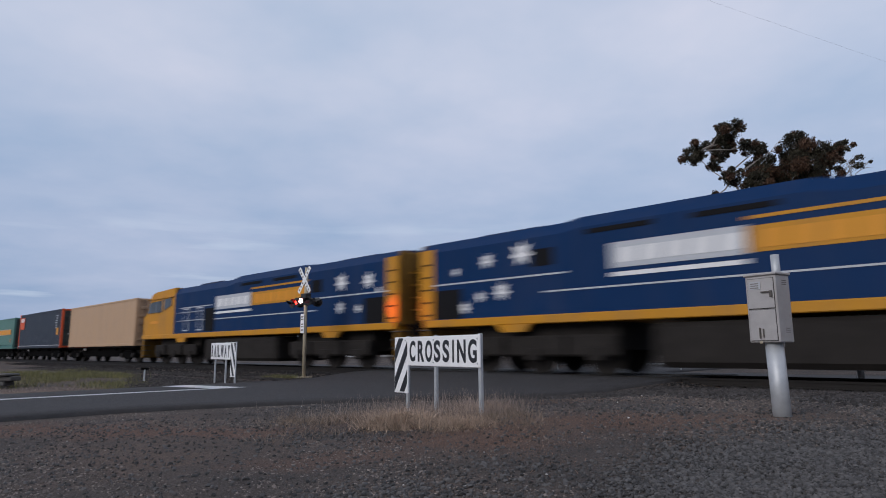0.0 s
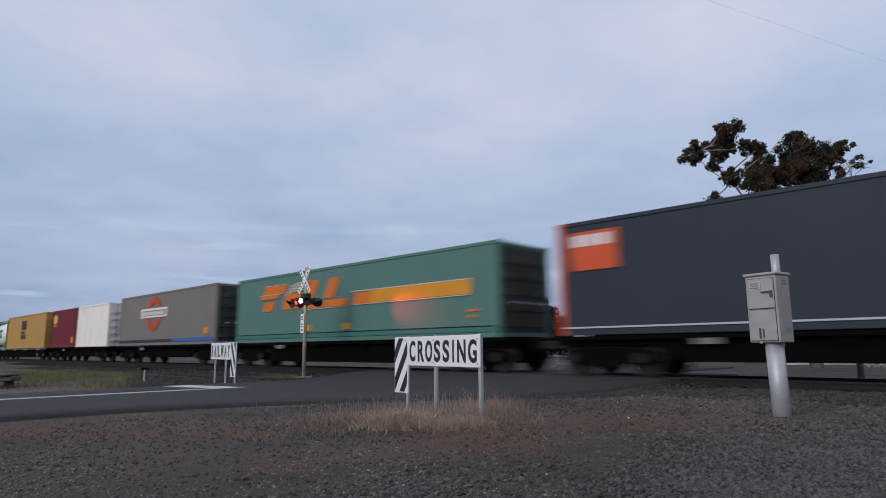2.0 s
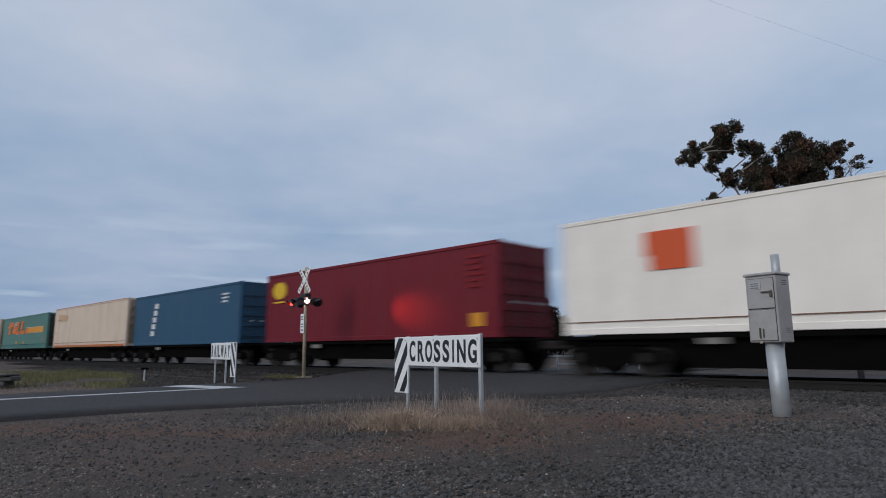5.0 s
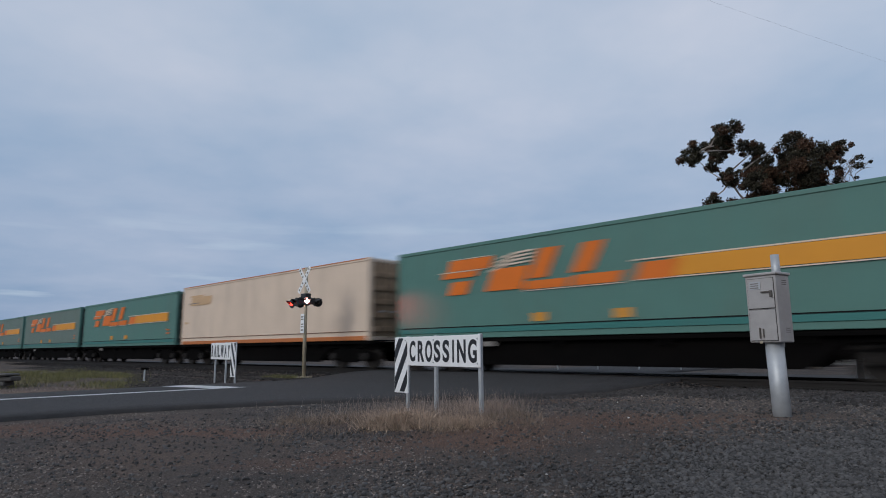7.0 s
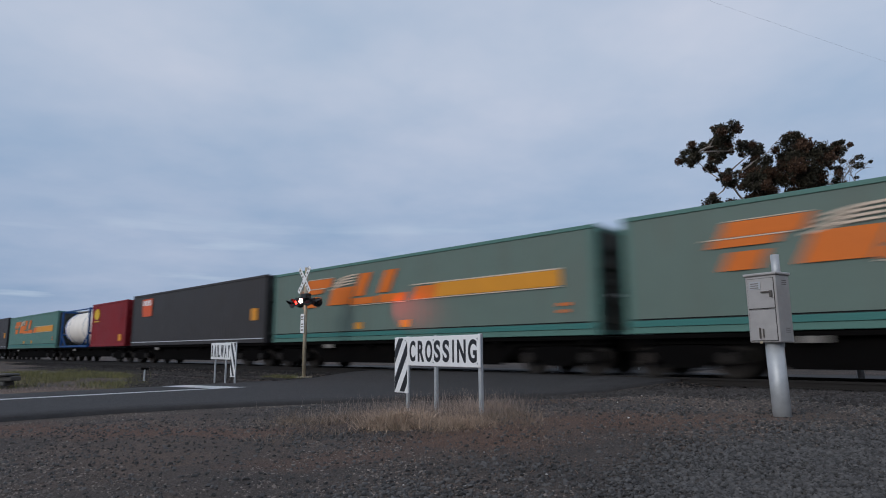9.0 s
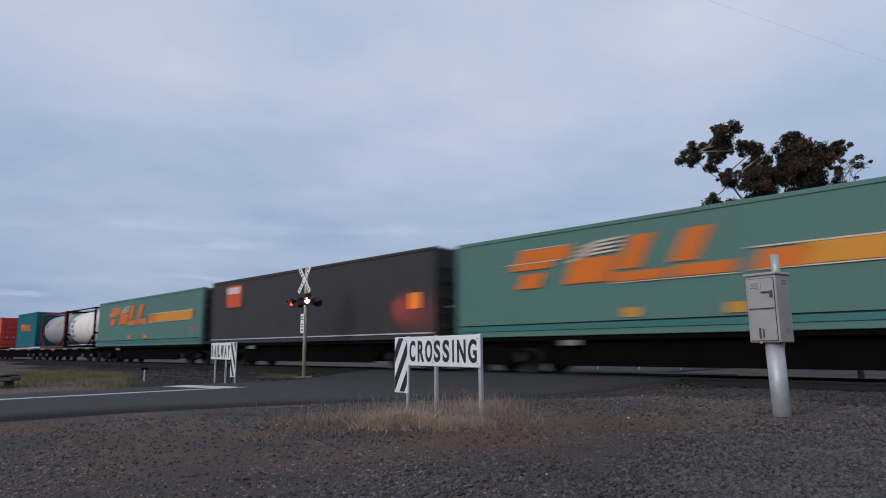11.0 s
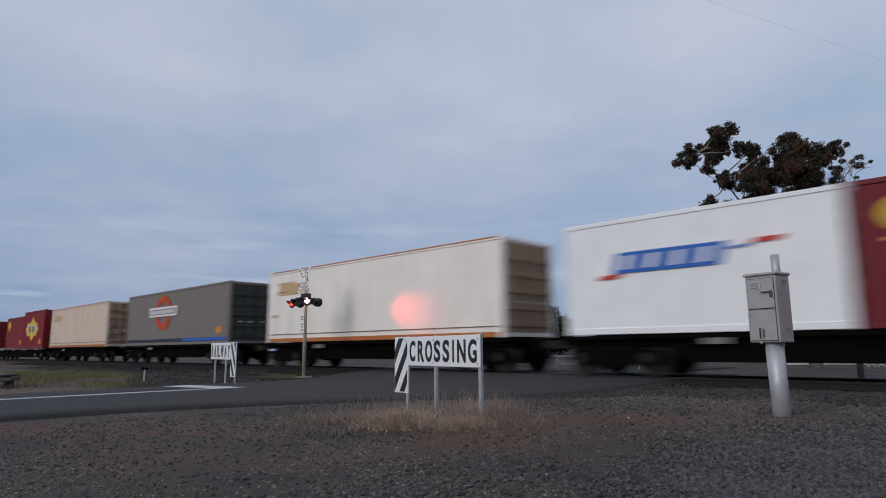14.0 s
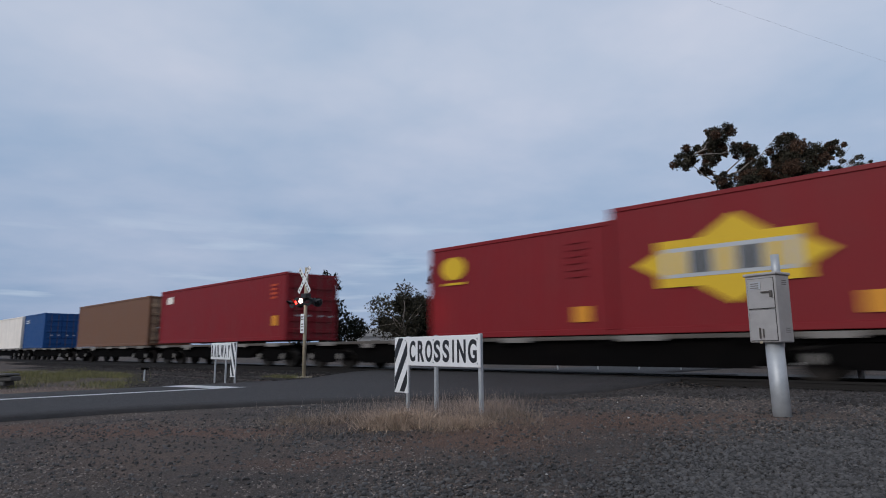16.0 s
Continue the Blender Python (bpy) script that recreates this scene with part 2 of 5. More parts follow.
DRY = material("dry_straw", (0.19, 0.14, 0.105), 0.85, 0.0, 0.2, 3.0, island=True)
STRAW_LOW = material("trodden_straw", (0.17, 0.102, 0.07), 0.85, 0.0, 0.2, 3.0, island=True)
DRY_GREY = material("dry_seed_heads", (0.25, 0.195, 0.165), 0.85, 0.0, 0.2, 3.0, island=True)
GRASS = material("green_grass", (0.135, 0.128, 0.05), 0.8, 0.0, 0.25, 2.0, island=True)
BARK = material("pale_gum_bark", (0.30, 0.255, 0.225), 0.8, 0.0, 0.25, 4.0, 0.3, 15, 0.5, (0.1, 0.07, 0.055))
LEAF = material("gum_leaves", (0.036, 0.032, 0.021), 0.75, 0.0, 0.3, 1.2, spec=0.2, island=True)
LEAF_RED = material("bronze_gum_leaves", (0.072, 0.041, 0.026), 0.75, 0.0, 0.3, 1.2, spec=0.2, island=True)
LEAF_DARK = material("dark_far_leaves", (0.015, 0.016, 0.011), 0.85, 0.0, 0.3, 1.0, spec=0.08, island=True)
CONCRETE = material("old_concrete", (0.075, 0.07, 0.066), 0.85, 0.0, 0.2, 5.0, 0.3, 40, 0.5, (0.05, 0.045, 0.04))
SHED = material("pale_sheet_metal", (0.5, 0.5, 0.5), 0.5, 0.2, 0.1, 3.0)


# bare earth: centre and half-widths in plan, and how much shows
BARE = ((-2.9, 7.0, 1.6, 0.5, 0.95), (-5.0, 7.5, 1.9, 0.75, 0.9), (0.3, 6.1, 1.1, 0.7, 0.8), (1.9, 6.5, 1.4, 0.8, 0.7), (-1.0, 5.3, 1.0, 0.35, 0.6), (-0.2, 7.6, 1.5, 0.8, 0.6))


def bare_earth(x, y):
    return max(a * (1 - smooth(.6, 1.2, math.hypot((x - cx) / rx, (y - cy) / ry))) for cx, cy, rx, ry, a in BARE)


def soil():
    """Gravelly ground: brown earth, grey stone dust, straw."""
    m = bpy.data.materials.new("gravelly_earth")
    m.use_nodes = True
    nodes, links = m.node_tree.nodes, m.node_tree.links
    b = nodes["Principled BSDF"]
    b.inputs["Roughness"].default_value = 0.92
    b.inputs["Specular IOR Level"].default_value = 0.2
    tc = nodes.new("ShaderNodeTexCoord")

    def tex(scale, detail, rough=0.6):
        t = nodes.new("ShaderNodeTexNoise")
        t.inputs["Scale"].default_value, t.inputs["Detail"].default_value, t.inputs["Roughness"].default_value = scale, detail, rough
        links.new(tc.outputs["Object"], t.inputs["Vector"])
        return t.outputs["Fac"]

    def ramp(fac, *stops):
        r = nodes.new("ShaderNodeValToRGB")
        el = r.color_ramp.elements
        while len(el) < len(stops):
            el.new(0.5)
        for e, (p, c) in zip(el, stops):
            e.position, e.color = p, (*c, 1)
        links.new(fac, r.inputs[0])
        return r.outputs[0]

    base = ramp(tex(0.45, 8.0), (0.36, (0.068, 0.059, 0.055)), (0.5, (0.092, 0.076, 0.067)), (0.60, (0.122, 0.091, 0.075)), (0.74, (0.105, 0.090, 0.080)))
    # worn patches of bare red-brown earth where wheels have turned off the road
    wobble = nodes.new("ShaderNodeVectorMath")
    wobble.operation = "MULTIPLY_ADD"
    wn_tex = nodes.new("ShaderNodeTexNoise")
    wn_tex.inputs["Scale"].default_value, wn_tex.inputs["Detail"].default_value = 0.9, 6.0
    links.new(tc.outputs["Object"], wn_tex.inputs["Vector"])
    links.new(wn_tex.outputs["Color"], wobble.inputs[0])
    wobble.inputs[1].default_value = (1.6, 1.6, 0.0)
    links.new(tc.outputs["Object"], wobble.inputs[2])
    total = None
    for cx, cy, rx, ry, amount in BARE:
        off = nodes.new("ShaderNodeVectorMath")
        off.operation = "SUBTRACT"
        links.new(wobble.outputs[0], off.inputs[0])
        off.inputs[1].default_value = (cx + 0.8, cy + 0.8, 0)
        div = nodes.new("ShaderNodeVectorMath")
        div.operation = "MULTIPLY"
        links.new(off.outputs[0], div.inputs[0])
        div.inputs[1].default_value = (1 / rx, 1 / ry, 0)
        far = nodes.new("ShaderNodeVectorMath")
        far.operation = "LENGTH"
        links.new(div.outputs[0], far.inputs[0])
        fade = nodes.new("ShaderNodeMapRange")
        fade.inputs["From Min"].default_value, fade.inputs["From Max"].default_value = 1.25, 0.55
        fade.inputs["To Max"].default_value = amount
        links.new(far.outputs["Value"], fade.inputs["Value"])
        if total is None:
            total = fade.outputs[0]
        else:
            mx = nodes.new("ShaderNodeMath")
            mx.operation = "MAXIMUM"
            links.new(total, mx.inputs[0])
            links.new(fade.outputs[0], mx.inputs[1])
            total = mx.outputs[0]
    earth = nodes.new("ShaderNodeMixRGB")
    links.new(total, earth.inputs[0])
    links.new(base, earth.inputs[1])
    earth.inputs[2].default_value = (0.14, 0.086, 0.065, 1)
    base = earth.outputs[0]
    grit = ramp(tex(55, 4.0, 0.7), (0.3, (0.45, 0.44, 0.44)), (0.52, (0.95, 0.95, 0.95)), (0.72, (1.9, 1.85, 1.8)))
    mul = nodes.new("ShaderNodeMixRGB")
    mul.blend_type = "MULTIPLY"
    mul.inputs[0].default_value = 1
    links.new(base, mul.inputs[1])
    links.new(grit, mul.inputs[2])
    links.new(mul.outputs[0], b.inputs["Base Color"])
    bp = nodes.new("ShaderNodeBump")
    bp.inputs["Strength"].default_value, bp.inputs["Distance"].default_value = 0.9, 0.03
    links.new(tex(42, 6.0, 0.7), bp.inputs["Height"])
    links.new(bp.outputs[0], b.inputs["Normal"])
    return m


SOIL = soil()


# ---- mesh helpers ----
def mesh_of(name, bm, mat, flat=True):
    me = bpy.data.meshes.new(name)
    bmesh.ops.recalc_face_normals(bm, faces=bm.faces)
    bm.to_mesh(me)
    bm.free()
    me.materials.append(mat)
    if not flat:
        for p in me.polygons:
            p.use_smooth = True
    return me


def part(name, bm, mat, parent=None, label="", flat=True):
    """One mesh object under a thing or a part. bm: a bmesh, or mesh data to share."""
    me = mesh_of(name, bm, mat, flat) if isinstance(bm, bmesh.types.BMesh) else bm
    ob = new(name, me)
    ob.parent = parent
    if label:
        tagged(ob, label)
    return ob


def box_into(bm, x0, x1, y0, y1, z0, z1, bevel=0.0):
    geo = bmesh.ops.create_cube(bm, size=1.0, matrix=Matrix.Translation(((x0 + x1) / 2, (y0 + y1) / 2, (z0 + z1) / 2)) @ Matrix.Diagonal((x1 - x0, y1 - y0, z1 - z0, 1)))
    if bevel:
        edges = list({e for v in geo["verts"] for e in v.link_edges})
        bmesh.ops.bevel(bm, geom=edges, offset=bevel, segments=1, affect="EDGES")


def box(*a, bevel=0.0):
    bm = bmesh.new()
    box_into(bm, *a, bevel=bevel)
    return bm


def tube_into(bm, a, b, r0, r1=None, sides=10, caps=True):
    a, b = Vector(a), Vector(b)
    m = Matrix.Translation((a + b) / 2) @ (b - a).to_track_quat("Z", "Y").to_matrix().to_4x4()
    bmesh.ops.create_cone(bm, cap_ends=caps, segments=sides, radius1=r0, radius2=r0 if r1 is None else r1, depth=(b - a).length, matrix=m)


def tube(a, b, r0, r1=None, sides=10):
    bm = bmesh.new()
    tube_into(bm, a, b, r0, r1, sides)
    return bm


def prism(points, y0, y1):
    """A slab with the outline (x, z), from y0 to y1."""
    bm = bmesh.new()
    f = bm.faces.new([bm.verts.new((x, y0, z)) for x, z in points])
    ext = bmesh.ops.extrude_face_region(bm, geom=[f])
    bmesh.ops.translate(bm, vec=(0, y1 - y0, 0), verts=[v for v in ext["geom"] if isinstance(v, bmesh.types.BMVert)])
    return bm


def lathe_x(profile, sides=28):
    """A body turned round the x axis from (x, radius) rows."""
    bm = bmesh.new()
    rings = []
    for x, r in profile:
        rings.append([bm.verts.new((x, r * math.cos(2 * math.pi * k / sides), r * math.sin(2 * math.pi * k / sides))) for k in range(sides)])
    for a, b in zip(rings, rings[1:]):
        for k in range(sides):
            bm.faces.new((a[k], a[(k + 1) % sides], b[(k + 1) % sides], b[k]))
    bm.faces.new(rings[0])
    bm.faces.new(rings[-1])
    return bm


def thing(name, label, category, m=None, group="", kind=""):
    e = new(name)
    e.empty_display_size = 0.3
    if m is not None:
        e.matrix_basis = m
    return tagged(e, label, category, group, kind)


def words(text, height, mat, name="lettering", squeeze=1.0, depth=0.003, bold=0.0):
    """Raised lettering in the xz plane, facing -y, its middle at the origin."""
    cu = bpy.data.curves.new(name, "FONT")
    cu.body, cu.size, cu.extrude, cu.offset = text, height * 1.4, depth, bold
    cu.align_x, cu.align_y = "CENTER", "CENTER"
    tmp = new(name, cu)
    bpy.context.view_layer.update()
    me = bpy.data.meshes.new_from_object(tmp.evaluated_get(bpy.context.evaluated_depsgraph_get()))
    bpy.data.objects.remove(tmp)
    zs = [v.co.y for v in me.vertices]
    xs = [v.co.x for v in me.vertices]
    k = height / (max(zs) - min(zs))
    cx, cz = (max(xs) + min(xs)) / 2, (max(zs) + min(zs)) / 2
    me.transform(Matrix.Rotation(radians(90), 4, "X") @ Matrix.Diagonal((k * squeeze, k, 1, 1)) @ Matrix.Translation((-cx, -cz, 0)))
    me.materials.clear()
    me.materials.append(mat)
    return me


MOVERS = []        # (thing, its place along the railway at the start)

# ---- large structure ----
def build_ground():
    ss = [-900, -500, -280, -160, -110, -80, -65, -55, -48, -42] + [-38 + 0.45 * k for k in range(108)] + [11, 13, 16, 20, 26, 36, 55, 90, 160, 300, 600, 900]
    ns = [-400, -200, -90, -40, -18, -8, -4, -2] + [-1 + 0.35 * k for k in range(75)] + [26, 28, 31, 35, 40, 48, 60, 80, 120, 200, 350, 700, 1200, 2400]
    bm = bmesh.new()
    grid = [[bm.verts.new(site(s, n, land(s, n))) for n in ns] for s in ss]
    for i in range(len(ss) - 1):
        for j in range(len(ns) - 1):
            bm.faces.new((grid[i][j], grid[i + 1][j], grid[i + 1][j + 1], grid[i][j + 1]))
    ob = part("ground", bm, SOIL, flat=False)
    tagged(ob, "gravelly brown earth with stone dust beside the railway", "ground", kind="structure")


def build_road():
    bm = bmesh.new()
    rows = []
    for k in range(120):
        n = -60 + k * 0.75
        a, b = road_edges(n)
        z = road_height(n)
        row = []
        for j in range(9):
            s = a + (b - a) * j / 8
            crown = 0.03 * (1 - abs(j - 4) / 4)
            ragged = 0.07 * noise.noise(Vector((n * 1.7, j, 0))) if j in (0, 8) else 0
            row.append(bm.verts.new(site(s + ragged, n, z + crown)))
        rows.append(row)
    for r0, r1 in zip(rows, rows[1:]):
        for j in range(8):
            bm.faces.new((r0[j], r0[j + 1], r1[j + 1], r1[j]))
    for side in (0, 8):
        low = [bm.verts.new(r[side].co - Vector((0, 0, 0.12))) for r in rows]
        for k in range(len(rows) - 1):
            bm.faces.new((rows[k][side], rows[k + 1][side], low[k + 1], low[k]))
    road = part("road", bm, ASPHALT, flat=False)
    tagged(road, "worn grey asphalt road leading over the level crossing", "road", kind="structure")

    def stripe(name, s0, s1, n0, n1, skew=0.0):
        st = bmesh.new()
        steps = max(2, int((n1 - n0) / 0.5))
        prev = None
        for k in range(steps + 1):
            n = n0 + (n1 - n0) * k / steps
            pts = []
            for j in range(5):
                s = s0 + (s1 - s0) * j / 4
                a, b = road_edges(n)
                jj = (s - a) / (b - a) * 8
                z = road_height(n) + 0.03 * (1 - abs(jj - 4) / 4) + 0.005
                pts.append(st.verts.new(site(s, n + skew * (s - s0), z)))
            if prev:
                for j in range(4):
                    st.faces.new((prev[j], prev[j + 1], pts[j + 1], pts[j]))
            prev = pts
        bmesh.ops.solidify(st, geom=st.faces[:], thickness=0.003)
        part(name, st, LINE, road, "white road paint")

    stripe("centre_line", ROAD_MID - 0.15, ROAD_MID + 0.13, -12, 7.2)
    stripe("stop_line", ROAD_FAR - 0.05, ROAD_MID + 0.1, 6.45, 7.15, 0.12)


def build_track():
    track = thing("railway_track", "single railway track of steel rails on concrete sleepers", "railway track", site_pose(0, TRACK, 0), kind="structure")
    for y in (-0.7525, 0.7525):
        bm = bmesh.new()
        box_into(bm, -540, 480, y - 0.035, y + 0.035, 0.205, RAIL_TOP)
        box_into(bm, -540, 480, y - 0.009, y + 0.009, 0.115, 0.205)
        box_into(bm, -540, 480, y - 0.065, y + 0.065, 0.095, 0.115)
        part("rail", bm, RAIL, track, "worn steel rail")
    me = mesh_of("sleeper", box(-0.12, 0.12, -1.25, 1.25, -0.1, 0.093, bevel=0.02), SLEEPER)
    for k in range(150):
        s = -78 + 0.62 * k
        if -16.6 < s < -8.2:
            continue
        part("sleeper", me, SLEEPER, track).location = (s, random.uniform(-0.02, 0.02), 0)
    # asphalt infill of the crossing between and beside the rails
    for y0, y1 in ((-0.69, 0.69),):
        part("crossing_infill", box(-17.6, -7.8, y0, y1, 0.05, RAIL_TOP - 0.012), ASPHALT, track, "grey asphalt infill between the rails")


build_ground()
build_road()
build_track()

# ---- the train ----
SHARED = {}


def shared(key, make, mat, flat=True):
    k = (*key, mat.name)
    if k not in SHARED:
        SHARED[k] = mesh_of(key[0], make(), mat, flat)
    return SHARED[k]


def corrugated(length, z0, z1, y, depth, pitch=0.27):
    """A pressed steel wall along x, its outer face at y; the flutes run upright."""
    bm = bmesh.new()
    out = -1 if y < 0 else 1
    xs = []
    count = max(1, round(length / pitch))
    step = length / count
    for k in range(count):
        x = -length / 2 + k * step
        xs += [(x, 0.0), (x + step * 0.3, 0.0), (x + step * 0.5, depth), (x + step * 0.8, depth)]
    xs.append((length / 2, 0.0))
    low = [bm.verts.new((x, y - out * q, z0)) for x, q in xs]
    top = [bm.verts.new((x, y - out * q, z1)) for x, q in xs]
    low2 = [bm.verts.new((x, y - out * (q + 0.02), z0)) for x, q in xs]
    top2 = [bm.verts.new((x, y - out * (q + 0.02), z1)) for x, q in xs]
    for k in range(len(xs) - 1):
        bm.faces.new((low[k], low[k + 1], top[k + 1], top[k]))
        bm.faces.new((low2[k], low2[k + 1], top2[k + 1], top2[k]))
        bm.faces.new((low[k], low[k + 1], low2[k + 1], low2[k]))
        bm.faces.new((top[k], top[k + 1], top2[k + 1], top2[k]))
    return bm


DECK_H = 0.95
HALF = 1.22


def decal(parent, name, pts, mat, base, label="", proud=0.012, y=None):
    """A painted marking as a thin raised plate on the near side; pts in (x, z) metres over the floor."""
    y0 = -HALF if y is None else y
    return part(name, prism([(x, base + z) for x, z in pts], y0 - proud, y0 + 0.004), mat, parent, label)


def rect(x0, x1, z0, z1, lean=0.0):
    return [(x0, z0), (x1, z0), (x1 + lean, z1), (x0 + lean, z1)]


def disc(cx, cz, rx, rz, count=24):
    return [(cx + rx * math.cos(2 * math.pi * k / count), cz + rz * math.sin(2 * math.pi * k / count)) for k in range(count)]


def container(name, label, length, height, body, frame_mat, at, depth=0.03, lift=0.0, end_mat=None, rail_mat=None, top_mat=None, group="containers on the train"):
    """A freight container; its middle at `at` metres along the railway at the start."""
    root = thing(name, label, "shipping container", site_pose(at, TRACK, RAIL_TOP), group)
    MOVERS.append((root, at))
    rail_mat = rail_mat or frame_mat
    top_mat = top_mat or rail_mat
    end_mat = end_mat or body
    b, L, H = DECK_H + lift, length, height
    p = 0.14
    ins = 0.022
    for y in (-HALF + ins, HALF - ins):
        part("side_panel", shared(("side_panel", L, H, y, lift, depth), lambda y=y: corrugated(L - 2 * p + 0.02, b + 0.15, b + H - 0.1, y, depth), body), body, root)
        q = 1 if y > 0 else -1
        ya, yb = sorted((q * HALF, q * (HALF - 0.09)))
        part("top_rail", shared(("top_rail", L, H, y, lift), lambda: box(-L / 2 + p, L / 2 - p, ya, yb, b + H - 0.11, b + H - 0.01, bevel=0.01), top_mat), top_mat, root)
        part("bottom_rail", shared(("bottom_rail", L, H, y, lift), lambda: box(-L / 2 + p, L / 2 - p, ya, yb, b + 0.01, b + 0.16, bevel=0.012), rail_mat), rail_mat, root)
        for x in (-L / 2, L / 2):
            xa, xb = sorted((x, x - math.copysign(p, x)))
            part("corner_post", shared(("corner_post", H, x, y, lift), lambda: box(xa, xb, *sorted((q * HALF, q * (HALF - 0.16))), b + 0.12, b + H - 0.12, bevel=0.012), frame_mat), frame_mat, root)
            for z in (b, b + H - 0.118):
                part("corner_casting", shared(("corner_casting", H, x, y, z), lambda: box(xa - 0.004, xb + 0.02 if x < 0 else xb + 0.004, *sorted((q * (HALF + 0.006), q * (HALF - 0.165))), z, z + 0.118, bevel=0.012), frame_mat), frame_mat, root)
    part("roof", shared(("roof", L, H, lift), lambda: box(-L / 2 + p * 0.5, L / 2 - p * 0.5, -HALF + 0.05, HALF - 0.05, b + H - 0.06, b + H - 0.02), body), body, root)
    part("floor", shared(("floor", L, H, lift), lambda: box(-L / 2 + p * 0.5, L / 2 - p * 0.5, -HALF + 0.09, HALF - 0.09, b + 0.02, b + 0.14), RUBBER), RUBBER, root)
    part("end_wall", shared(("end_wall", L, H, lift), lambda: box(-L / 2 + 0.03, -L / 2 + 0.06, -HALF + 0.15, HALF - 0.15, b + 0.1, b + H - 0.1), body), body, root)
    for q in (-1, 1):
        ya, yb = sorted((q * 0.01, q * (HALF - 0.15)))

        def leaf():
            bm = bmesh.new()
            x = L / 2 - 0.06
            box_into(bm, x, x + 0.03, ya, yb, b + 0.12, b + H - 0.11)
            return bm
        door = part("door", shared(("door", L, H, q, lift), leaf, end_mat), end_mat, root)
        for k in range(5):
            z = b + 0.3 + k * (H - 0.5) / 5
            part("rib", shared(("rib", L, H, q, k, lift), lambda: box(L / 2 - 0.035, L / 2 + 0.025, ya + 0.04, yb - 0.04, z, z + 0.17, bevel=0.015), end_mat), end_mat, door)
        for u in (0.3, 0.75):
            y = ya + (yb - ya) * u
            part("locking_bar", shared(("locking_bar", L, H, round(y, 3), lift), lambda: tube((L / 2 + 0.045, y, b + 0.1), (L / 2 + 0.045, y, b + H - 0.1), 0.018, sides=6), DECK), DECK, door, "grimy locking bar")
            part("bar_handle", shared(("bar_handle", L, H, round(y, 3), lift), lambda: box(L / 2 + 0.05, L / 2 + 0.075, y - 0.02, y + 0.16, b + 0.95, b + 1.02, bevel=0.008), GALV), GALV, door, "pale handle")
    for z in (b + 0.02, b + H - 0.14):
        part("end_sill", shared(("end_sill", L, H, z), lambda: box(L / 2 - 0.1, L / 2 - 0.01, -HALF + 0.16, HALF - 0.16, z, z + 0.12, bevel=0.01), frame_mat), frame_mat, root)
    return root


def placard(root, L, x, b, z=0.35, size=0.42, mat=None):
    decal(root, "placard", rect(x - size / 2, x + size / 2, z, z + size), mat or AMBER, b, "amber square placard")


def code_bars(root, x, z, b, mat=WHITE, n=3, wide=0.8):
    """Unreadable numbering as short bars."""
    for k in range(n):
        decal(root, "marking_bar", rect(x, x + wide * random.uniform(0.6, 1), z - 0.17 * k, z - 0.17 * k + 0.08), mat, b)


def long_logo(root, L, H, small=False, stripe=None):
    """Slanted orange blocks that run on into an amber stripe."""
    def X(f):
        return -L / 2 + L * f
    b = DECK_H

    def Z(f):
        return H * f
    pieces = [(rect(X(.15), X(.26), Z(.715), Z(.83), 0.15), LOGO_ORANGE), (rect(X(.135), X(.225), Z(.64), Z(.70), 0.1), LOGO_ORANGE),
              (rect(X(.150), X(.20), Z(.46), Z(.60), 0.2), LOGO_ORANGE),
              (rect(X(.25), X(.335), Z(.47), Z(.69), 0.3), LOGO_ORANGE),
              (rect(X(.35), X(.39), Z(.56), Z(.84), 0.42), LOGO_ORANGE), (rect(X(.34), X(.43), Z(.455), Z(.535), 0.1), LOGO_ORANGE),
              (rect(X(.44), X(.48), Z(.575), Z(.84), 0.4), LOGO_ORANGE), (rect(X(.44), X(.53), Z(.455), Z(.55), 0.12), LOGO_ORANGE),
              (rect(X(.555), X(.62), Z(.455), Z(.60), 0.2), LOGO_ORANGE), (rect(X(.622), X(.93), Z(.465), Z(.615), 0.12 if small else 0.0), stripe or AMBER)]
    for pts, m in pieces:
        decal(root, "logo_shape", pts, m, b)
    for j in range(4):
        decal(root, "logo_sweep", [(X(.262 + .008 * j), Z(.665 + .04 * j)), (X(.30 + .008 * j), Z(.71 + .036 * j)), (X(.355 + .004 * j), Z(.725 + .036 * j)), (X(.355 + .004 * j), Z(.74 + .036 * j)), (X(.30 + .008 * j), Z(.73 + .036 * j)), (X(.262 + .008 * j), Z(.68 + .04 * j))], CREAM, b, proud=.018)
    for pts in (rect(X(.13), X(.25), Z(.703), Z(.712), 0.02), rect(X(.16), X(.265), Z(.835), Z(.842), 0.02), rect(X(.34), X(.435), Z(.44), Z(.448), 0.0), rect(X(.44), X(.535), Z(.44), Z(.448), 0.0), rect(X(.555), X(.93), Z(.618), Z(.63), 0.0), rect(X(.555), X(.93), Z(.45), Z(.46), 0.0)):
        decal(root, "logo_edge", pts, CREAM, b)


CARS = []


def mid(a, b):
    return (a + b) / 2


HT = 2.72
HS = 2.82
HC = 2.82


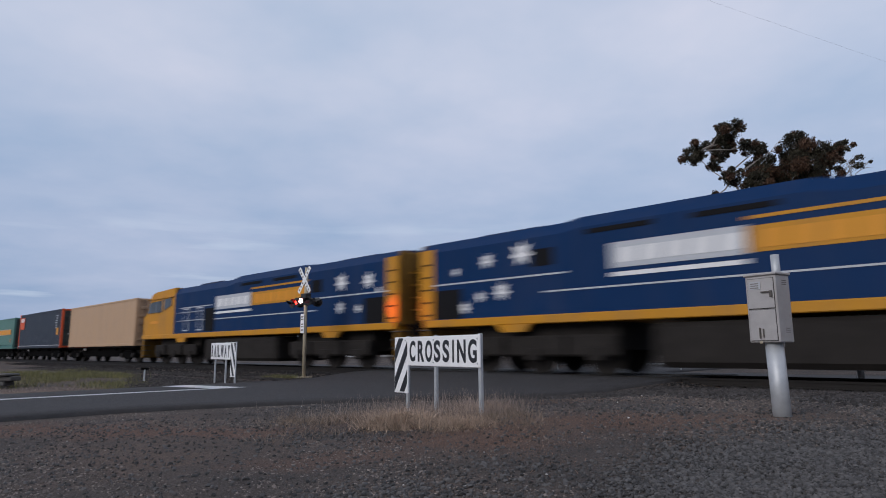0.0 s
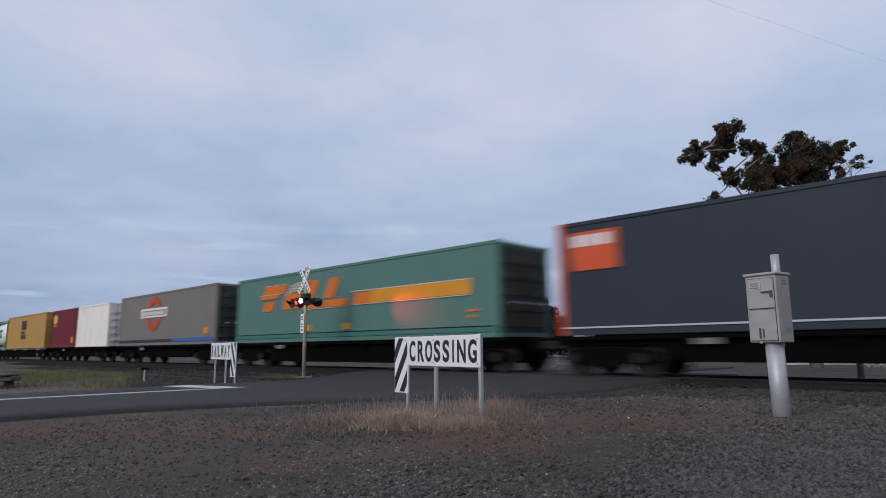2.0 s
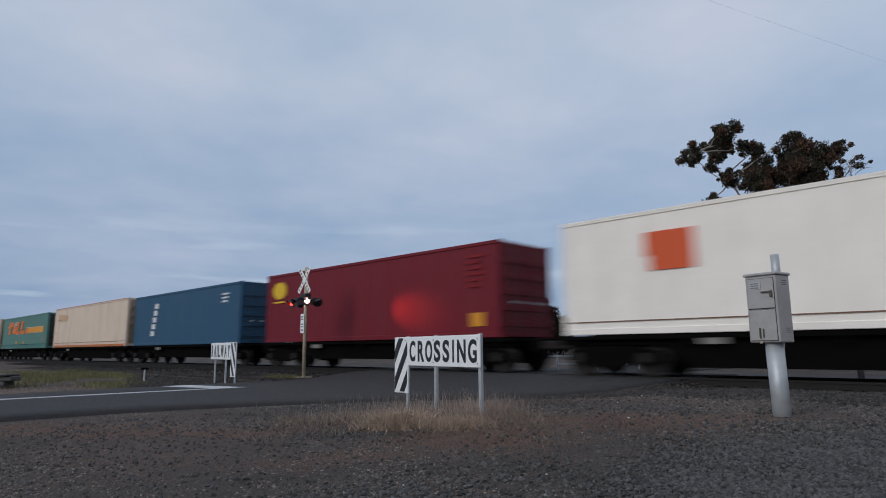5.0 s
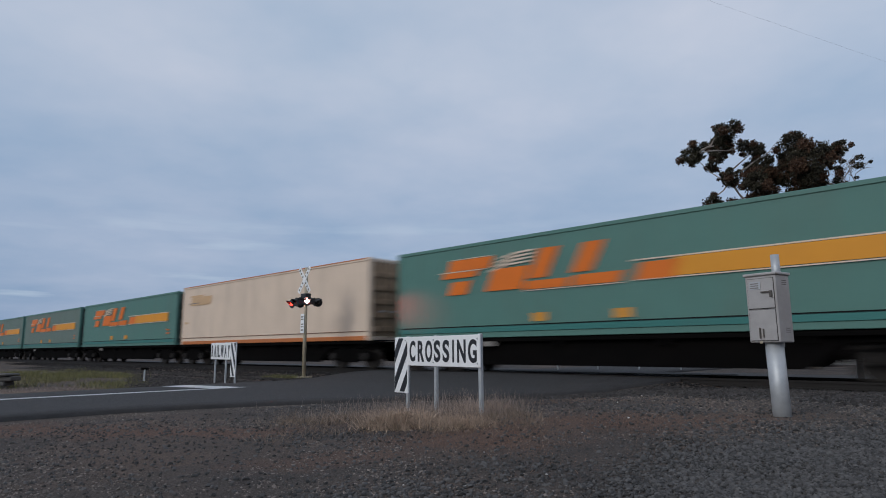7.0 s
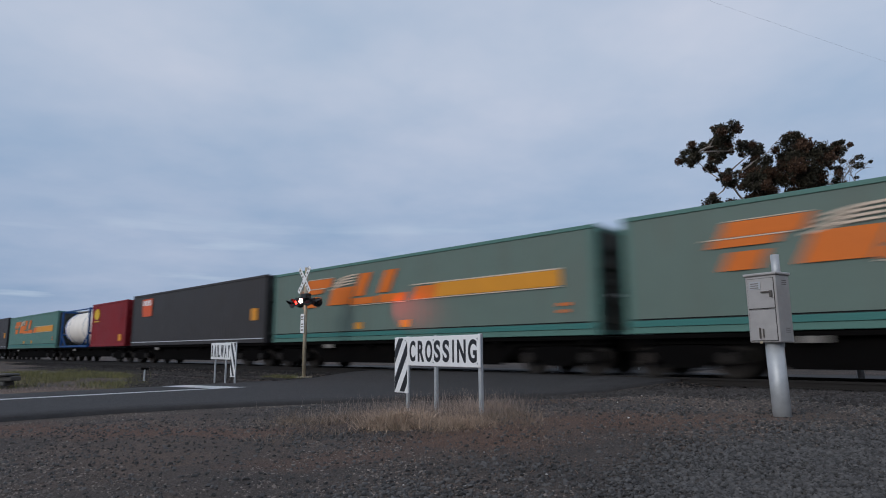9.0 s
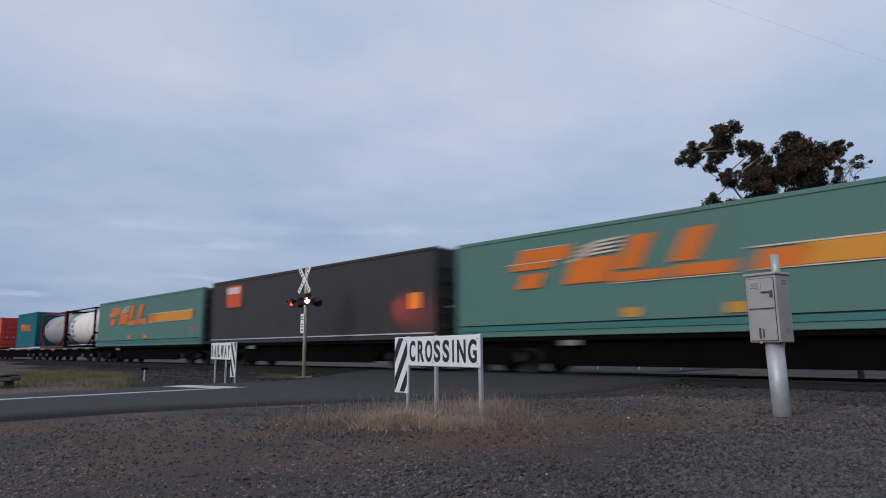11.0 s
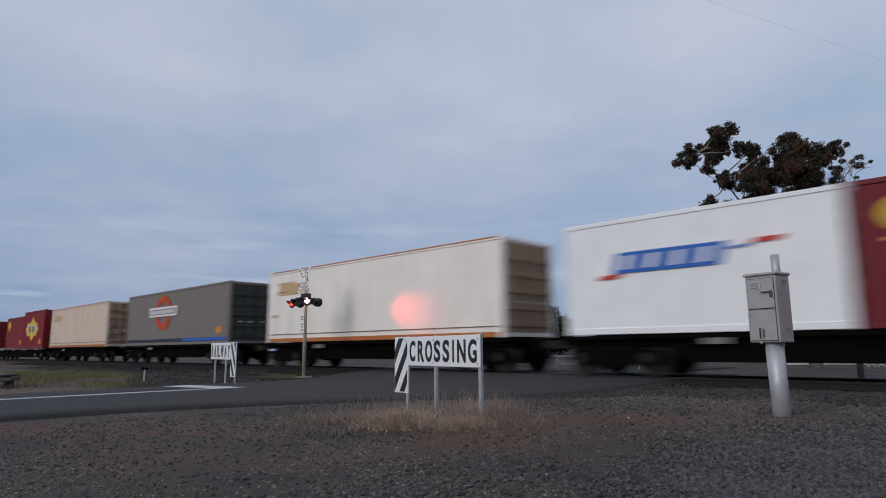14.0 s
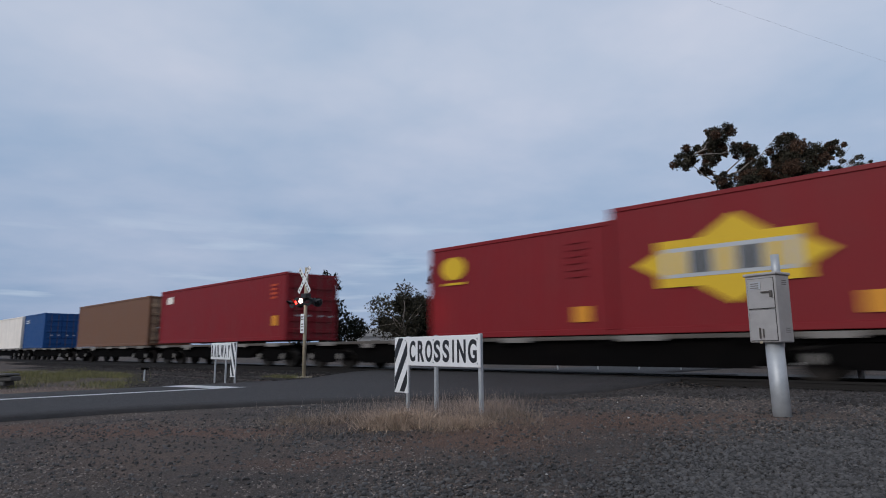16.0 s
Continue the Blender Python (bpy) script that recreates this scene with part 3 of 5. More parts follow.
def stripe_box(lead, dusty=False):
    L = 14.63
    root = container("freight_container", "sea-green container with slanted orange logo and amber stripe", L, HT, GREEN_DUST if dusty else GREEN, GREEN, lead - L / 2, 0.012, end_mat=END_DARK)
    long_logo(root, L, HT)
    decal(root, "lower_band", rect(-L / 2 + 0.15, L / 2 - 0.15, 0.165, 0.30), GREEN_BAND, DECK_H, proud=0.03)
    decal(root, "seam", rect(-L / 2 + 0.15, L / 2 - 0.15, 0.315, 0.34), RUBBER, DECK_H, proud=0.006)
    for f in (0.36, 0.52):
        decal(root, "small_placard", rect(-L / 2 + L * f, -L / 2 + L * f + 0.38, 0.40, 0.62), AMBER, DECK_H)
    code_bars(root, L / 2 - 1.1, 0.75, DECK_H, LOGO_ORANGE, 2, 0.35)
    return root


def cream_box(lead, L, trim, mat=None, logo=True):
    root = container("freight_container", "cream refrigerated container with rusty orange rails", L, HC, mat or CREAM, mat or CREAM, lead - L / 2, 0.008, rail_mat=trim, top_mat=mat or CREAM, end_mat=END_RUST)
    decal(root, "seam", rect(-L / 2 + 0.15, L / 2 - 0.15, 0.30, 0.325), BROWN, DECK_H, proud=0.005)
    decal(root, "rust_line", rect(-L / 2 + .15, L / 2 - .15, HC - .05, HC - .012), trim, DECK_H, proud=.006)
    if logo:
        decal(root, "faded_logo", rect(-L / 2 + L * .06, -L / 2 + L * .2, HC * .66, HC * .80, .2), FADED, DECK_H, proud=.003)
        for k, (a, c, z) in enumerate(((.055, .15, .80), (.065, .16, .76), (.05, .12, .69))):
            decal(root, "faded_marking", rect(-L / 2 + L * a, -L / 2 + L * c, HC * z, HC * z + (0.09 if k < 2 else 0.04), 0.1), FADED if k < 2 else GREY, DECK_H, proud=0.004)
        decal(root, "marking_bar", rect(-L / 2 + 0.35, -L / 2 + 0.75, HC * .35, HC * .35 + .1), FADED, DECK_H, proud=0.004)
    return root


def square_logo_box(lead, L, mat, edge=None):
    root = container("freight_container", "dark grey container with an orange square logo", L, HS, mat, edge or mat, lead - L / 2, 0.01, rail_mat=mat, end_mat=END_DARK)
    x = -L / 2 + 0.35 if edge else -L / 2 + 1.45
    decal(root, "logo_square", rect(x, x + 1.3, HS * .66, HS * .90), ORANGE, DECK_H)
    decal(root, "logo_tail", [(x + .1, HS * .56), (x + 1.3, HS * .56), (x + 1.3, HS * .66), (x, HS * .66)], ORANGE, DECK_H)
    for k in range(3):
        decal(root, "logo_bar", rect(x + 0.08 + .38 * k, x + .36 + .38 * k, HS * .77, HS * .87), WHITE, DECK_H, proud=0.02)
    placard(root, L, L / 2 - 0.9, DECK_H, 0.95, 0.5)
    if edge:
        code_bars(root, L / 2 - 1.4, 2.3, DECK_H, SILVER, 6, 0.5)
    decal(root, "lower_band", rect(-L / 2 + 0.15, L / 2 - 0.15, 0.17, 0.21), SILVER, DECK_H, proud=0.02)
    return root


def emblem_box(lead, mat, L=6.06, lift=0.0, H=HT):
    root = container("freight_container", "maroon corrugated container with a round yellow emblem", L, H, mat, mat, lead - L / 2, 0.014, lift)
    b = DECK_H + lift
    decal(root, "emblem", disc(-L / 2 + 0.95, H * .75, 0.48, 0.34), SUNNY, b, "yellow round emblem")
    decal(root, "emblem_base", rect(-L / 2 + .55, -L / 2 + 1.4, H * .57, H * .595), SUNNY, b)
    decal(root, "placard", rect(L / 2 - 1.05, L / 2 - 0.58, H * .12, H * .26), AMBER, b, "amber placard")
    code_bars(root, L / 2 - 1.2, H * .84, b, CRIMSON, 6, 0.7)
    return root


def grey_box(lead, L=12.19):
    root = container("freight_container", "mid-grey container with a red ring and white name bar", L, HS, GREY, GREY, lead - L / 2, 0.006, end_mat=END_DARK)
    ring = bmesh.new()
    cx, cz = -L / 2 + 5.0, HS * .60
    outer = [ring.verts.new((x, -HALF - 0.012, DECK_H + z)) for x, z in disc(cx, cz, 1.0, 0.92, 40)]
    inner = [ring.verts.new((x, -HALF - 0.012, DECK_H + z)) for x, z in disc(cx, cz, 0.62, 0.56, 40)]
    for k in range(40):
        ring.faces.new((outer[k], outer[(k + 1) % 40], inner[(k + 1) % 40], inner[k]))
    bmesh.ops.solidify(ring, geom=ring.faces[:], thickness=-0.015)
    part("ring_emblem", ring, ORANGE, root, "red-orange ring")
    decal(root, "name_bar", rect(cx - 1.75, cx + 1.75, cz - 0.20, cz + 0.30), WHITE, DECK_H, proud=0.03)
    decal(root, "name_strip", rect(cx - 1.6, cx + 1.6, cz - 0.10, cz + 0.18), GREY, DECK_H, proud=0.034)
    for k in range(8):
        decal(root, "name_letter_bar", rect(cx - 1.5 + .37 * k, cx - 1.24 + .37 * k, cz - 0.06, cz + 0.13), WHITE, DECK_H, proud=0.038)
    decal(root, "lower_band", rect(-L / 2 + 0.15, L / 2 - 0.15, 0.17, 0.32), SLATE, DECK_H, proud=0.02)
    decal(root, "blue_band", rect(L / 2 - 4.6, L / 2 - 0.15, 0.18, 0.31), LOGO_BLUE, DECK_H, proud=0.026)
    decal(root, "placard", rect(L / 2 - 1.1, L / 2 - 0.7, 0.5, 0.8), AMBER, DECK_H)
    return root


def tank(lead, shell, frame_mat, label, patch=None, patch_kind="", L=6.06):
    at = lead - L / 2
    root = thing("tank_container", label, "tank container", site_pose(at, TRACK, RAIL_TOP), "containers on the train")
    MOVERS.append((root, at))
    b, H = DECK_H, 2.59
    r = 1.12
    prof = [(-L / 2 + .18, 0.3), (-L / 2 + .2, 0.62), (-L / 2 + .27, 0.88), (-L / 2 + .42, 1.05), (-L / 2 + .62, r), (L / 2 - .62, r), (L / 2 - .42, 1.05), (L / 2 - .27, .88), (L / 2 - .2, .62), (L / 2 - .18, .3)]
    barrel = lathe_x(prof, 36)
    bmesh.ops.translate(barrel, vec=(0, 0, b + 0.22 + r), verts=barrel.verts[:])
    part("barrel", barrel, shell, root, flat=False)
    for x in (-L / 2 + 1.5, L / 2 - 1.5):
        band = lathe_x([(x - .03, r + .002), (x - .03, r + .015), (x + .03, r + .015), (x + .03, r + .002)], 36)
        bmesh.ops.translate(band, vec=(0, 0, b + 0.22 + r), verts=band.verts[:])
        part("strap", band, SILVER, root, flat=False)
    for x in (-L / 2, L / 2):
        q = 1 if x > 0 else -1
        xa, xb = sorted((x, x - q * .12))
        for y in (-1, 1):
            part("corner_post", box(xa, xb, *sorted((y * HALF, y * (HALF - .12))), b, b + H, bevel=.01), frame_mat, root)
            bm = bmesh.new()
            tube_into(bm, (x - q * .06, y * (HALF - .06), b + .85), (x - q * 1.15, y * (HALF - .06), b + .1), 0.05, sides=6)
            part("brace", bm, frame_mat, root)
        for z in (b, b + H - .12, b + .85):
            part("end_beam", box(xa + .01, xb - .01, -HALF + .12, HALF - .12, z, z + .11, bevel=.01), frame_mat, root)
    for y in (-1, 1):
        part("bottom_beam", box(-L / 2 + .12, L / 2 - .12, *sorted((y * HALF, y * (HALF - .1))), b + .01, b + .13, bevel=.01), frame_mat, root)
        part("top_tube", tube((-L / 2 + .1, y * (HALF - .1), b + H - .06), (L / 2 - .1, y * (HALF - .1), b + H - .06), .045, sides=8), frame_mat, root)
    part("walkway", box(-L / 2 + .12, L / 2 - .12, -.3, .3, b + H - .045, b + H - .012), GALV, root, "galvanised walkway")
    part("manhole", tube((0.4, 0, b + .2 + 2 * r - .05), (0.4, 0, b + .3 + 2 * r), .3, sides=16), SILVER, root)
    zc = b + .22 + r

    def wrap(x0, x1, a0, a1, mat, name):
        bm = bmesh.new()
        rows = []
        for k in range(7):
            a = radians(a0 + (a1 - a0) * k / 6)
            rows.append([bm.verts.new((x, -(r + q) * math.cos(a), zc + (r + q) * math.sin(a))) for x in (x0, x1) for q in (0.004, 0.016)])
        for p0, p1 in zip(rows, rows[1:]):
            bm.faces.new((p0[1], p0[3], p1[3], p1[1]))
            bm.faces.new((p0[0], p0[1], p1[1], p1[0]))
            bm.faces.new((p0[2], p0[3], p1[3], p1[2]))
        part(name, bm, mat, root)
    if patch_kind == "panel":
        wrap(-1.15, 0.75, -16, 24, patch, "panel")
        for k in range(2):
            wrap(-0.95, 0.5, -4 + 8 * k, -1 + 8 * k, WHITE, "panel_bar")
    elif patch_kind == "upright":
        for k in range(4):
            wrap(-2.1, -1.75, -34 + 17 * k, -22 + 17 * k, patch, "name_block")
    elif patch_kind == "emblem":
        wrap(1.1, 1.7, 16, 32, AMBER, "emblem")
        wrap(-2.0, -1.7, 8, 22, RED, "mark")
        wrap(0.6, 1.2, 12, 13.5, SLATE, "mark")
    elif patch_kind == "bands":
        wrap(-2.3, -2.15, -50, 60, LOGO_BLUE, "band")
    return root


def bogie(root, x, spread=1.75, r=0.42, cap=None):
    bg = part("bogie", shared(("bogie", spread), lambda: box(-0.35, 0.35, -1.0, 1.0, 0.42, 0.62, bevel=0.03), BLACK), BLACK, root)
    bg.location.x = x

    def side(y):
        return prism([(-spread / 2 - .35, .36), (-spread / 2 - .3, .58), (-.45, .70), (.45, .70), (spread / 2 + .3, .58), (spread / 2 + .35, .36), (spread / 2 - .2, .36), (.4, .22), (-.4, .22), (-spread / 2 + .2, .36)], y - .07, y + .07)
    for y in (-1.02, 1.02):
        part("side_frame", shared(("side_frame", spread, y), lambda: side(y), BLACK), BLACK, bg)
        for dx in (-spread / 2, spread / 2):
            part("axle_box", shared(("axle_box", dx, y), lambda: tube((dx, y - .14, r), (dx, y + .14, r), .13, sides=10), WHEEL), WHEEL, bg)
            if cap and y < 0:
                part("axle_cap", shared(("axle_cap", dx), lambda: tube((dx, y - .165, r), (dx, y - .135, r), .11, sides=12), cap), cap, bg, "pale painted axle cap")
    for dx in (-spread / 2, spread / 2):
        for y in (-.75, .75):
            def wheel():
                bm = bmesh.new()
                tube_into(bm, (dx, y - .065, r), (dx, y + .065, r), r, sides=22)
                tube_into(bm, (dx, y - math.copysign(.065, y), r), (dx, y - math.copysign(.09, y), r), r + .03, sides=22)
                tube_into(bm, (dx, y - .09, r), (dx, y + .09, r), .12, sides=12)
                return bm
            part("wheel", shared(("wheel", dx, y, r), wheel, WHEEL), WHEEL, bg, "worn steel wheel")
    return bg


def wagon(lead, tail, kind="well"):
    L = lead - tail
    at = mid(lead, tail)
    deck_mat = DECK if kind == "flat" else BLACK
    root = thing("container_wagon", "dark skeletal container wagon on two bogies" if kind != "flat" else "dark flat container wagon with worn grey deck edge", "freight wagon", site_pose(at, TRACK, RAIL_TOP), "wagons of the train")
    MOVERS.append((root, at))
    key = (round(L, 2), kind)
    belly = 0.34 if L < 14 else 0.22
    for y in (-1, 1):
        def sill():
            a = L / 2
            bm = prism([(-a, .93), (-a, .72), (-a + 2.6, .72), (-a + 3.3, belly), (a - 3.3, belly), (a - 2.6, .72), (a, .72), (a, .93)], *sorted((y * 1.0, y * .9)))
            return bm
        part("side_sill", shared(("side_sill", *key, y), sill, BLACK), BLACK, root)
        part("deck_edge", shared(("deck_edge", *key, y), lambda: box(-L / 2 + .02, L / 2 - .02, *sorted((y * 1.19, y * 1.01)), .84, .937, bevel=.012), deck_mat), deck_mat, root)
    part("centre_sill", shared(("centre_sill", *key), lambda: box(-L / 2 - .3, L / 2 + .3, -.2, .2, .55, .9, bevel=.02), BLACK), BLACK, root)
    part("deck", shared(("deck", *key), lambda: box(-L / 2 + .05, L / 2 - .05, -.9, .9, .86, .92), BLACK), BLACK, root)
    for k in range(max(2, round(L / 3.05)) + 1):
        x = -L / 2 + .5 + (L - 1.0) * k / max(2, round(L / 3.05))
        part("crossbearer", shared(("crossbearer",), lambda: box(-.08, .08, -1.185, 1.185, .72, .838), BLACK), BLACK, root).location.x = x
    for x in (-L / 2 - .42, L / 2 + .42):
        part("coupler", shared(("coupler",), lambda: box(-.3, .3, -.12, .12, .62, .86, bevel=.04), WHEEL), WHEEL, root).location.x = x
    for x in (-L / 2 + 1.4, L / 2 - 1.4):
        bogie(root, x, cap=PALE_WORN if kind == "flat" else None)
    if kind == "flat":
        for k, f in enumerate((.08, .3, .52, .71, .9)):
            x = -L / 2 + L * f
            part("edge_plate", shared(("edge_plate", k % 2), lambda: box(-.45 - .2 * (k % 2), .45, -1.206, -1.188, .80, .93, bevel=.004), PALE_WORN), PALE_WORN, root, "pale worn edge plate").location.x = x
    for k, x in enumerate((-1.7, 1.2)):
        part("air_reservoir", shared(("air_reservoir", k), lambda: tube((x - .5, -.72, .58), (x + .5, -.72, .58), .16, sides=12), BLACK), BLACK, root)
    part("tag_plate", shared(("tag_plate", *key), lambda: box(-L / 2 + 3.6, -L / 2 + 4.1, -1.215, -1.195, .72, .85), PALE_WORN), PALE_WORN, root, "pale data plate")
    return root


def star_points(cx, cz, r, count=7):
    return [(cx + (r if k % 2 == 0 else r * .48) * math.sin(math.pi * k / count), cz + (r if k % 2 == 0 else r * .48) * math.cos(math.pi * k / count)) for k in range(2 * count)]


def locomotive(tail, flip=False):
    """A six-axle diesel; unless flipped its cab trails and the long hood leads."""
    L = 21.2
    at = tail + L / 2
    root = thing("diesel_locomotive", "blue and yellow diesel locomotive with white stars on its hood", "locomotive", site_pose(at, TRACK, RAIL_TOP), "locomotives of the train")
    MOVERS.append((root, at))
    a = L / 2
    HB = 1.34      # half width of the body
    q = -1 if flip else 1

    def X(o):
        """x from metres behind the cab's nose."""
        return q * (o - a)

    def span(o0, o1):
        return sorted((X(o0), X(o1)))

    def mark(name, o0, o1, z0, z1, mat, label="", proud=.01, lean=0.0):
        x0, x1 = span(o0, o1)
        return decal(root, name, rect(x0, x1, z0, z1, lean), mat, 0, label, y=-HB, proud=proud)
    cab_end, hood_end = 4.2, 21.05
    part("underframe", box(*span(.2, 21.0), -HB - .02, HB + .02, 1.28, 1.5, bevel=.02), YELLOW, root, "yellow sill")
    for o in (5.2, 17.6):
        x = X(o)
        part("step_drop", prism([(x - .35, 1.08), (x + .35, 1.08), (x + .55, 1.28), (x - .55, 1.28)], -HB - .03, -HB + .1), YELLOW, root)
    hood = bmesh.new()
    prof = [(-HB, 1.5), (-HB, 3.42), (-HB + .2, 3.72), (-.5, 3.8), (.5, 3.8), (HB - .2, 3.72), (HB, 3.42), (HB, 1.5)]

    def ring(o, dz):
        return [hood.verts.new((X(o), y, z + (dz if z > 2 else 0))) for y, z in prof]
    rings = [ring(cab_end, 0.06), ring(9.8, 0.06), ring(10.5, 0.17), ring(15.6, .17), ring(16.0, .1), ring(hood_end, .1)]
    for r0, r1 in zip(rings, rings[1:]):
        for k in range(len(prof)):
            hood.faces.new((r0[k], r0[(k + 1) % len(prof)], r1[(k + 1) % len(prof)], r1[k]))
    hood.faces.new(rings[0])
    hood.faces.new(rings[-1])
    part("hood", hood, BLUE, root, "blue hood")
    for o in (6.5, 12.0, 18.2):
        part("roof_hatch", box(*span(o - 1.1, o + 1.1), -.6, .6, 3.8, 3.98, bevel=.05), BLUE_DARK, root)
    for o in (11.0, 13.6):
        mark("roof_grille", o, o + 1.7, 3.40, 3.52, RUBBER, proud=.012)
    # hood end
    end = bmesh.new()
    box_into(end, *span(hood_end, hood_end + .12), -HB + .08, HB - .08, 1.4, 3.8, bevel=.04)
    box_into(end, *span(hood_end + .12, hood_end + .2), -.45, .45, 1.6, 3.1, bevel=.03)
    part("end_panel", end, YELLOW_GRIME, root, "grimy yellow end panel")
    mark("corner_wrap", hood_end - .5, hood_end + .1, 1.51, 3.62, YELLOW)
    for k, z in enumerate((1.62, 2.0, 2.38, 2.76, 3.14)):
        mark("grab_iron", hood_end - .36, hood_end - .06, z, z + .05, RUBBER, proud=.03)
    gear = part("end_gear", box(*span(hood_end + .13, hood_end + .42), -.62, .62, 1.1, 3.3, bevel=.06), BLACK, root, "black end door hood and hoses")
    for y in (-.95, -.78):
        part("hose", tube((X(hood_end + .2), y, 1.45), (X(hood_end + .42), y, .75), .04, sides=8), RUBBER, gear)
    part("stair_recess", box(*span(hood_end - 1.6, hood_end - .52), -HB - .012, -HB + .1, 1.52, 2.35), RUBBER, root, "dark stair recess")
    for z in (1.9, 2.3, 2.7, 3.1):
        x = X(hood_end + .28)
        part("end_rung", tube((x, -.9, z), (x, .9, z), .022, sides=6), YELLOW, root)
    for o in (.1, 20.9):
        part("pilot", box(*span(o, o + .2), -1.3, 1.3, .3, 1.28, bevel=.04), YELLOW_GRIME, root, "grimy yellow pilot")
        for k in range(4):
            part("step", box(*span(o - .05 if o > 1 else o + .2, o + .25 if o > 1 else o + .5), -HB, -HB + .35, .42 + .26 * k, .45 + .26 * k), DECK, root)
    # cab and nose
    cab_ob = part("cab", prism([(X(o), z) for o, z in ((.25, 1.5), (.2, 2.45), (.55, 2.58), (1.0, 3.3), (1.15, 3.62), (1.6, 3.74), (cab_end - .02, 3.84), (cab_end - .02, 1.5))], -HB + .03, HB - .03), YELLOW, root, "yellow cab")
    part("side_window", prism([(X(o), z) for o, z in ((.72, 2.66), (1.05, 3.22), (2.6, 3.28), (2.6, 2.66))], -HB + .0, -HB + .05), GLASS, cab_ob, "dark side window")
    part("side_window", prism([(X(o), z) for o, z in ((2.85, 2.72), (2.85, 3.32), (3.75, 3.34), (3.75, 2.95))], -HB + .0, -HB + .05), GLASS, cab_ob, "dark side window")
    for o in (1.45, 2.2):
        part("window_pillar", box(*span(o, o + .07), -HB - .006, -HB + .04, 2.62, 3.26), BLACK, cab_ob)
    part("visor", box(*span(.95, 4.0), -HB - .05, -HB + .05, 3.37, 3.41), YELLOW, cab_ob)
    mark("number_plate", 1.2, 2.2, 2.08, 2.22, AMBER, proud=.004)
    for o in (5.3, 6.8):
        mark("hood_door", o, o + .6, 1.6, 2.7, SILVER, proud=.008)
        mark("door_leaf", o + .06, o + .54, 1.66, 2.64, BLUE, proud=.014)
    # markings
    mark("thin_line", 15.9, hood_end - .4, 2.50, 2.545, SILVER)
    mark("thin_line", 4.9, 8.3, 2.72, 2.76, SILVER)
    mark("thin_line", 7.4, 16.6, 2.06, 2.10, SILVER)
    if flip:
        sil, yel = (11.65, 14.68), (7.3, 11.6)
    else:
        sil, yel = (8.67, 11.85), (11.9, 16.05)
    mark("name_panel", *sil, 2.5, 3.1, SILVER)
    for k in range(5):
        x = min(X(sil[0]), X(sil[1])) + .2 + .58 * k
        decal(root, "name_bar", rect(x, x + .38, 2.62, 2.96, .06), WHITE, 0, y=-HB, proud=.02)
    mark("name_line", *sil, 2.30, 2.40, WHITE)
    mark("name_panel", *yel, 2.52, 3.06, YELLOW)
    for k in range(7):
        x = min(X(yel[0]), X(yel[1])) + .25 + .56 * k
        decal(root, "name_bar", rect(x, x + .36, 2.6, 2.96, .06), AMBER, 0, y=-HB, proud=.02)
    mark("name_line", *yel, 3.20, 3.27, YELLOW)
    part("vent", box(*span(16.3, 16.95), -HB - .012, -HB + .1, 2.75, 3.2), RUBBER, root, "dark square vent")
    part("vent", box(*span(7.6, 8.6), -HB - .012, -HB + .1, 1.55, 2.6), RUBBER, root, "dark square vent")
    for back, z, r in (((2.72, 3.07, .24), (3.93, 3.15, .36), (3.23, 2.19, .28), (2.46, 2.08, .18), (1.89, 1.8, .2), (1.55, 2.85, .14)) if flip else
                       ((3.05, 3.0, .36), (1.55, 2.95, .32), (3.1, 2.11, .25), (2.1, 2.03, .17), (1.0, 2.6, .12))):
        decal(root, "star", star_points(X(L - back), z, r), WHITE, 0, "white seven-pointed star", y=-HB)
    # handrails, tank, bogies
    for z in (2.1, 2.5):
        part("handrail", tube((X(4.9), -HB - .09, z), (X(7.6), -HB - .09, z), .018, sides=6), SILVER, root)
    part("fuel_tank", box(*span(7.6, 13.8), -1.28, 1.28, .22, 1.2, bevel=.12), LOCO_UNDER, root)
    for o in (4.1, 17.1):
        x = X(o)
        bg = part("bogie", box(x - 2.4, x + 2.4, -1.2, -1.02, .45, .98, bevel=.05), LOCO_UNDER, root)
        part("side_frame", box(x - 2.4, x + 2.4, 1.02, 1.2, .45, .98, bevel=.05), LOCO_UNDER, bg)
        part("bolster", box(x - 2.3, x + 2.3, -.9, .9, .6, 1.28), LOCO_UNDER, bg)
        for dx in (-1.85, 0, 1.85):
            for y in (-.75, .75):
                part("wheel", tube((x + dx, y - .07, .5), (x + dx, y + .07, .5), .5, sides=24), LOCO_UNDER, bg, "worn steel wheel")
            part("axle_box", box(x + dx - .2, x + dx + .2, -1.28, -1.0, .34, .68, bevel=.03), LOCO_UNDER, bg)
        for dx in (-.95, .95):
            part("spring", tube((x + dx, -1.25, .5), (x + dx, -1.25, .95), .11, sides=10), LOCO_UNDER, bg)
    for o in (-.15, 21.35):
        x = X(o)
        part("coupler", box(x - .35, x + .35, -.13, .13, .7, .96, bevel=.04), LOCO_UNDER, root)
    return root


locomotive(-13.75, True)
locomotive(-35.85)

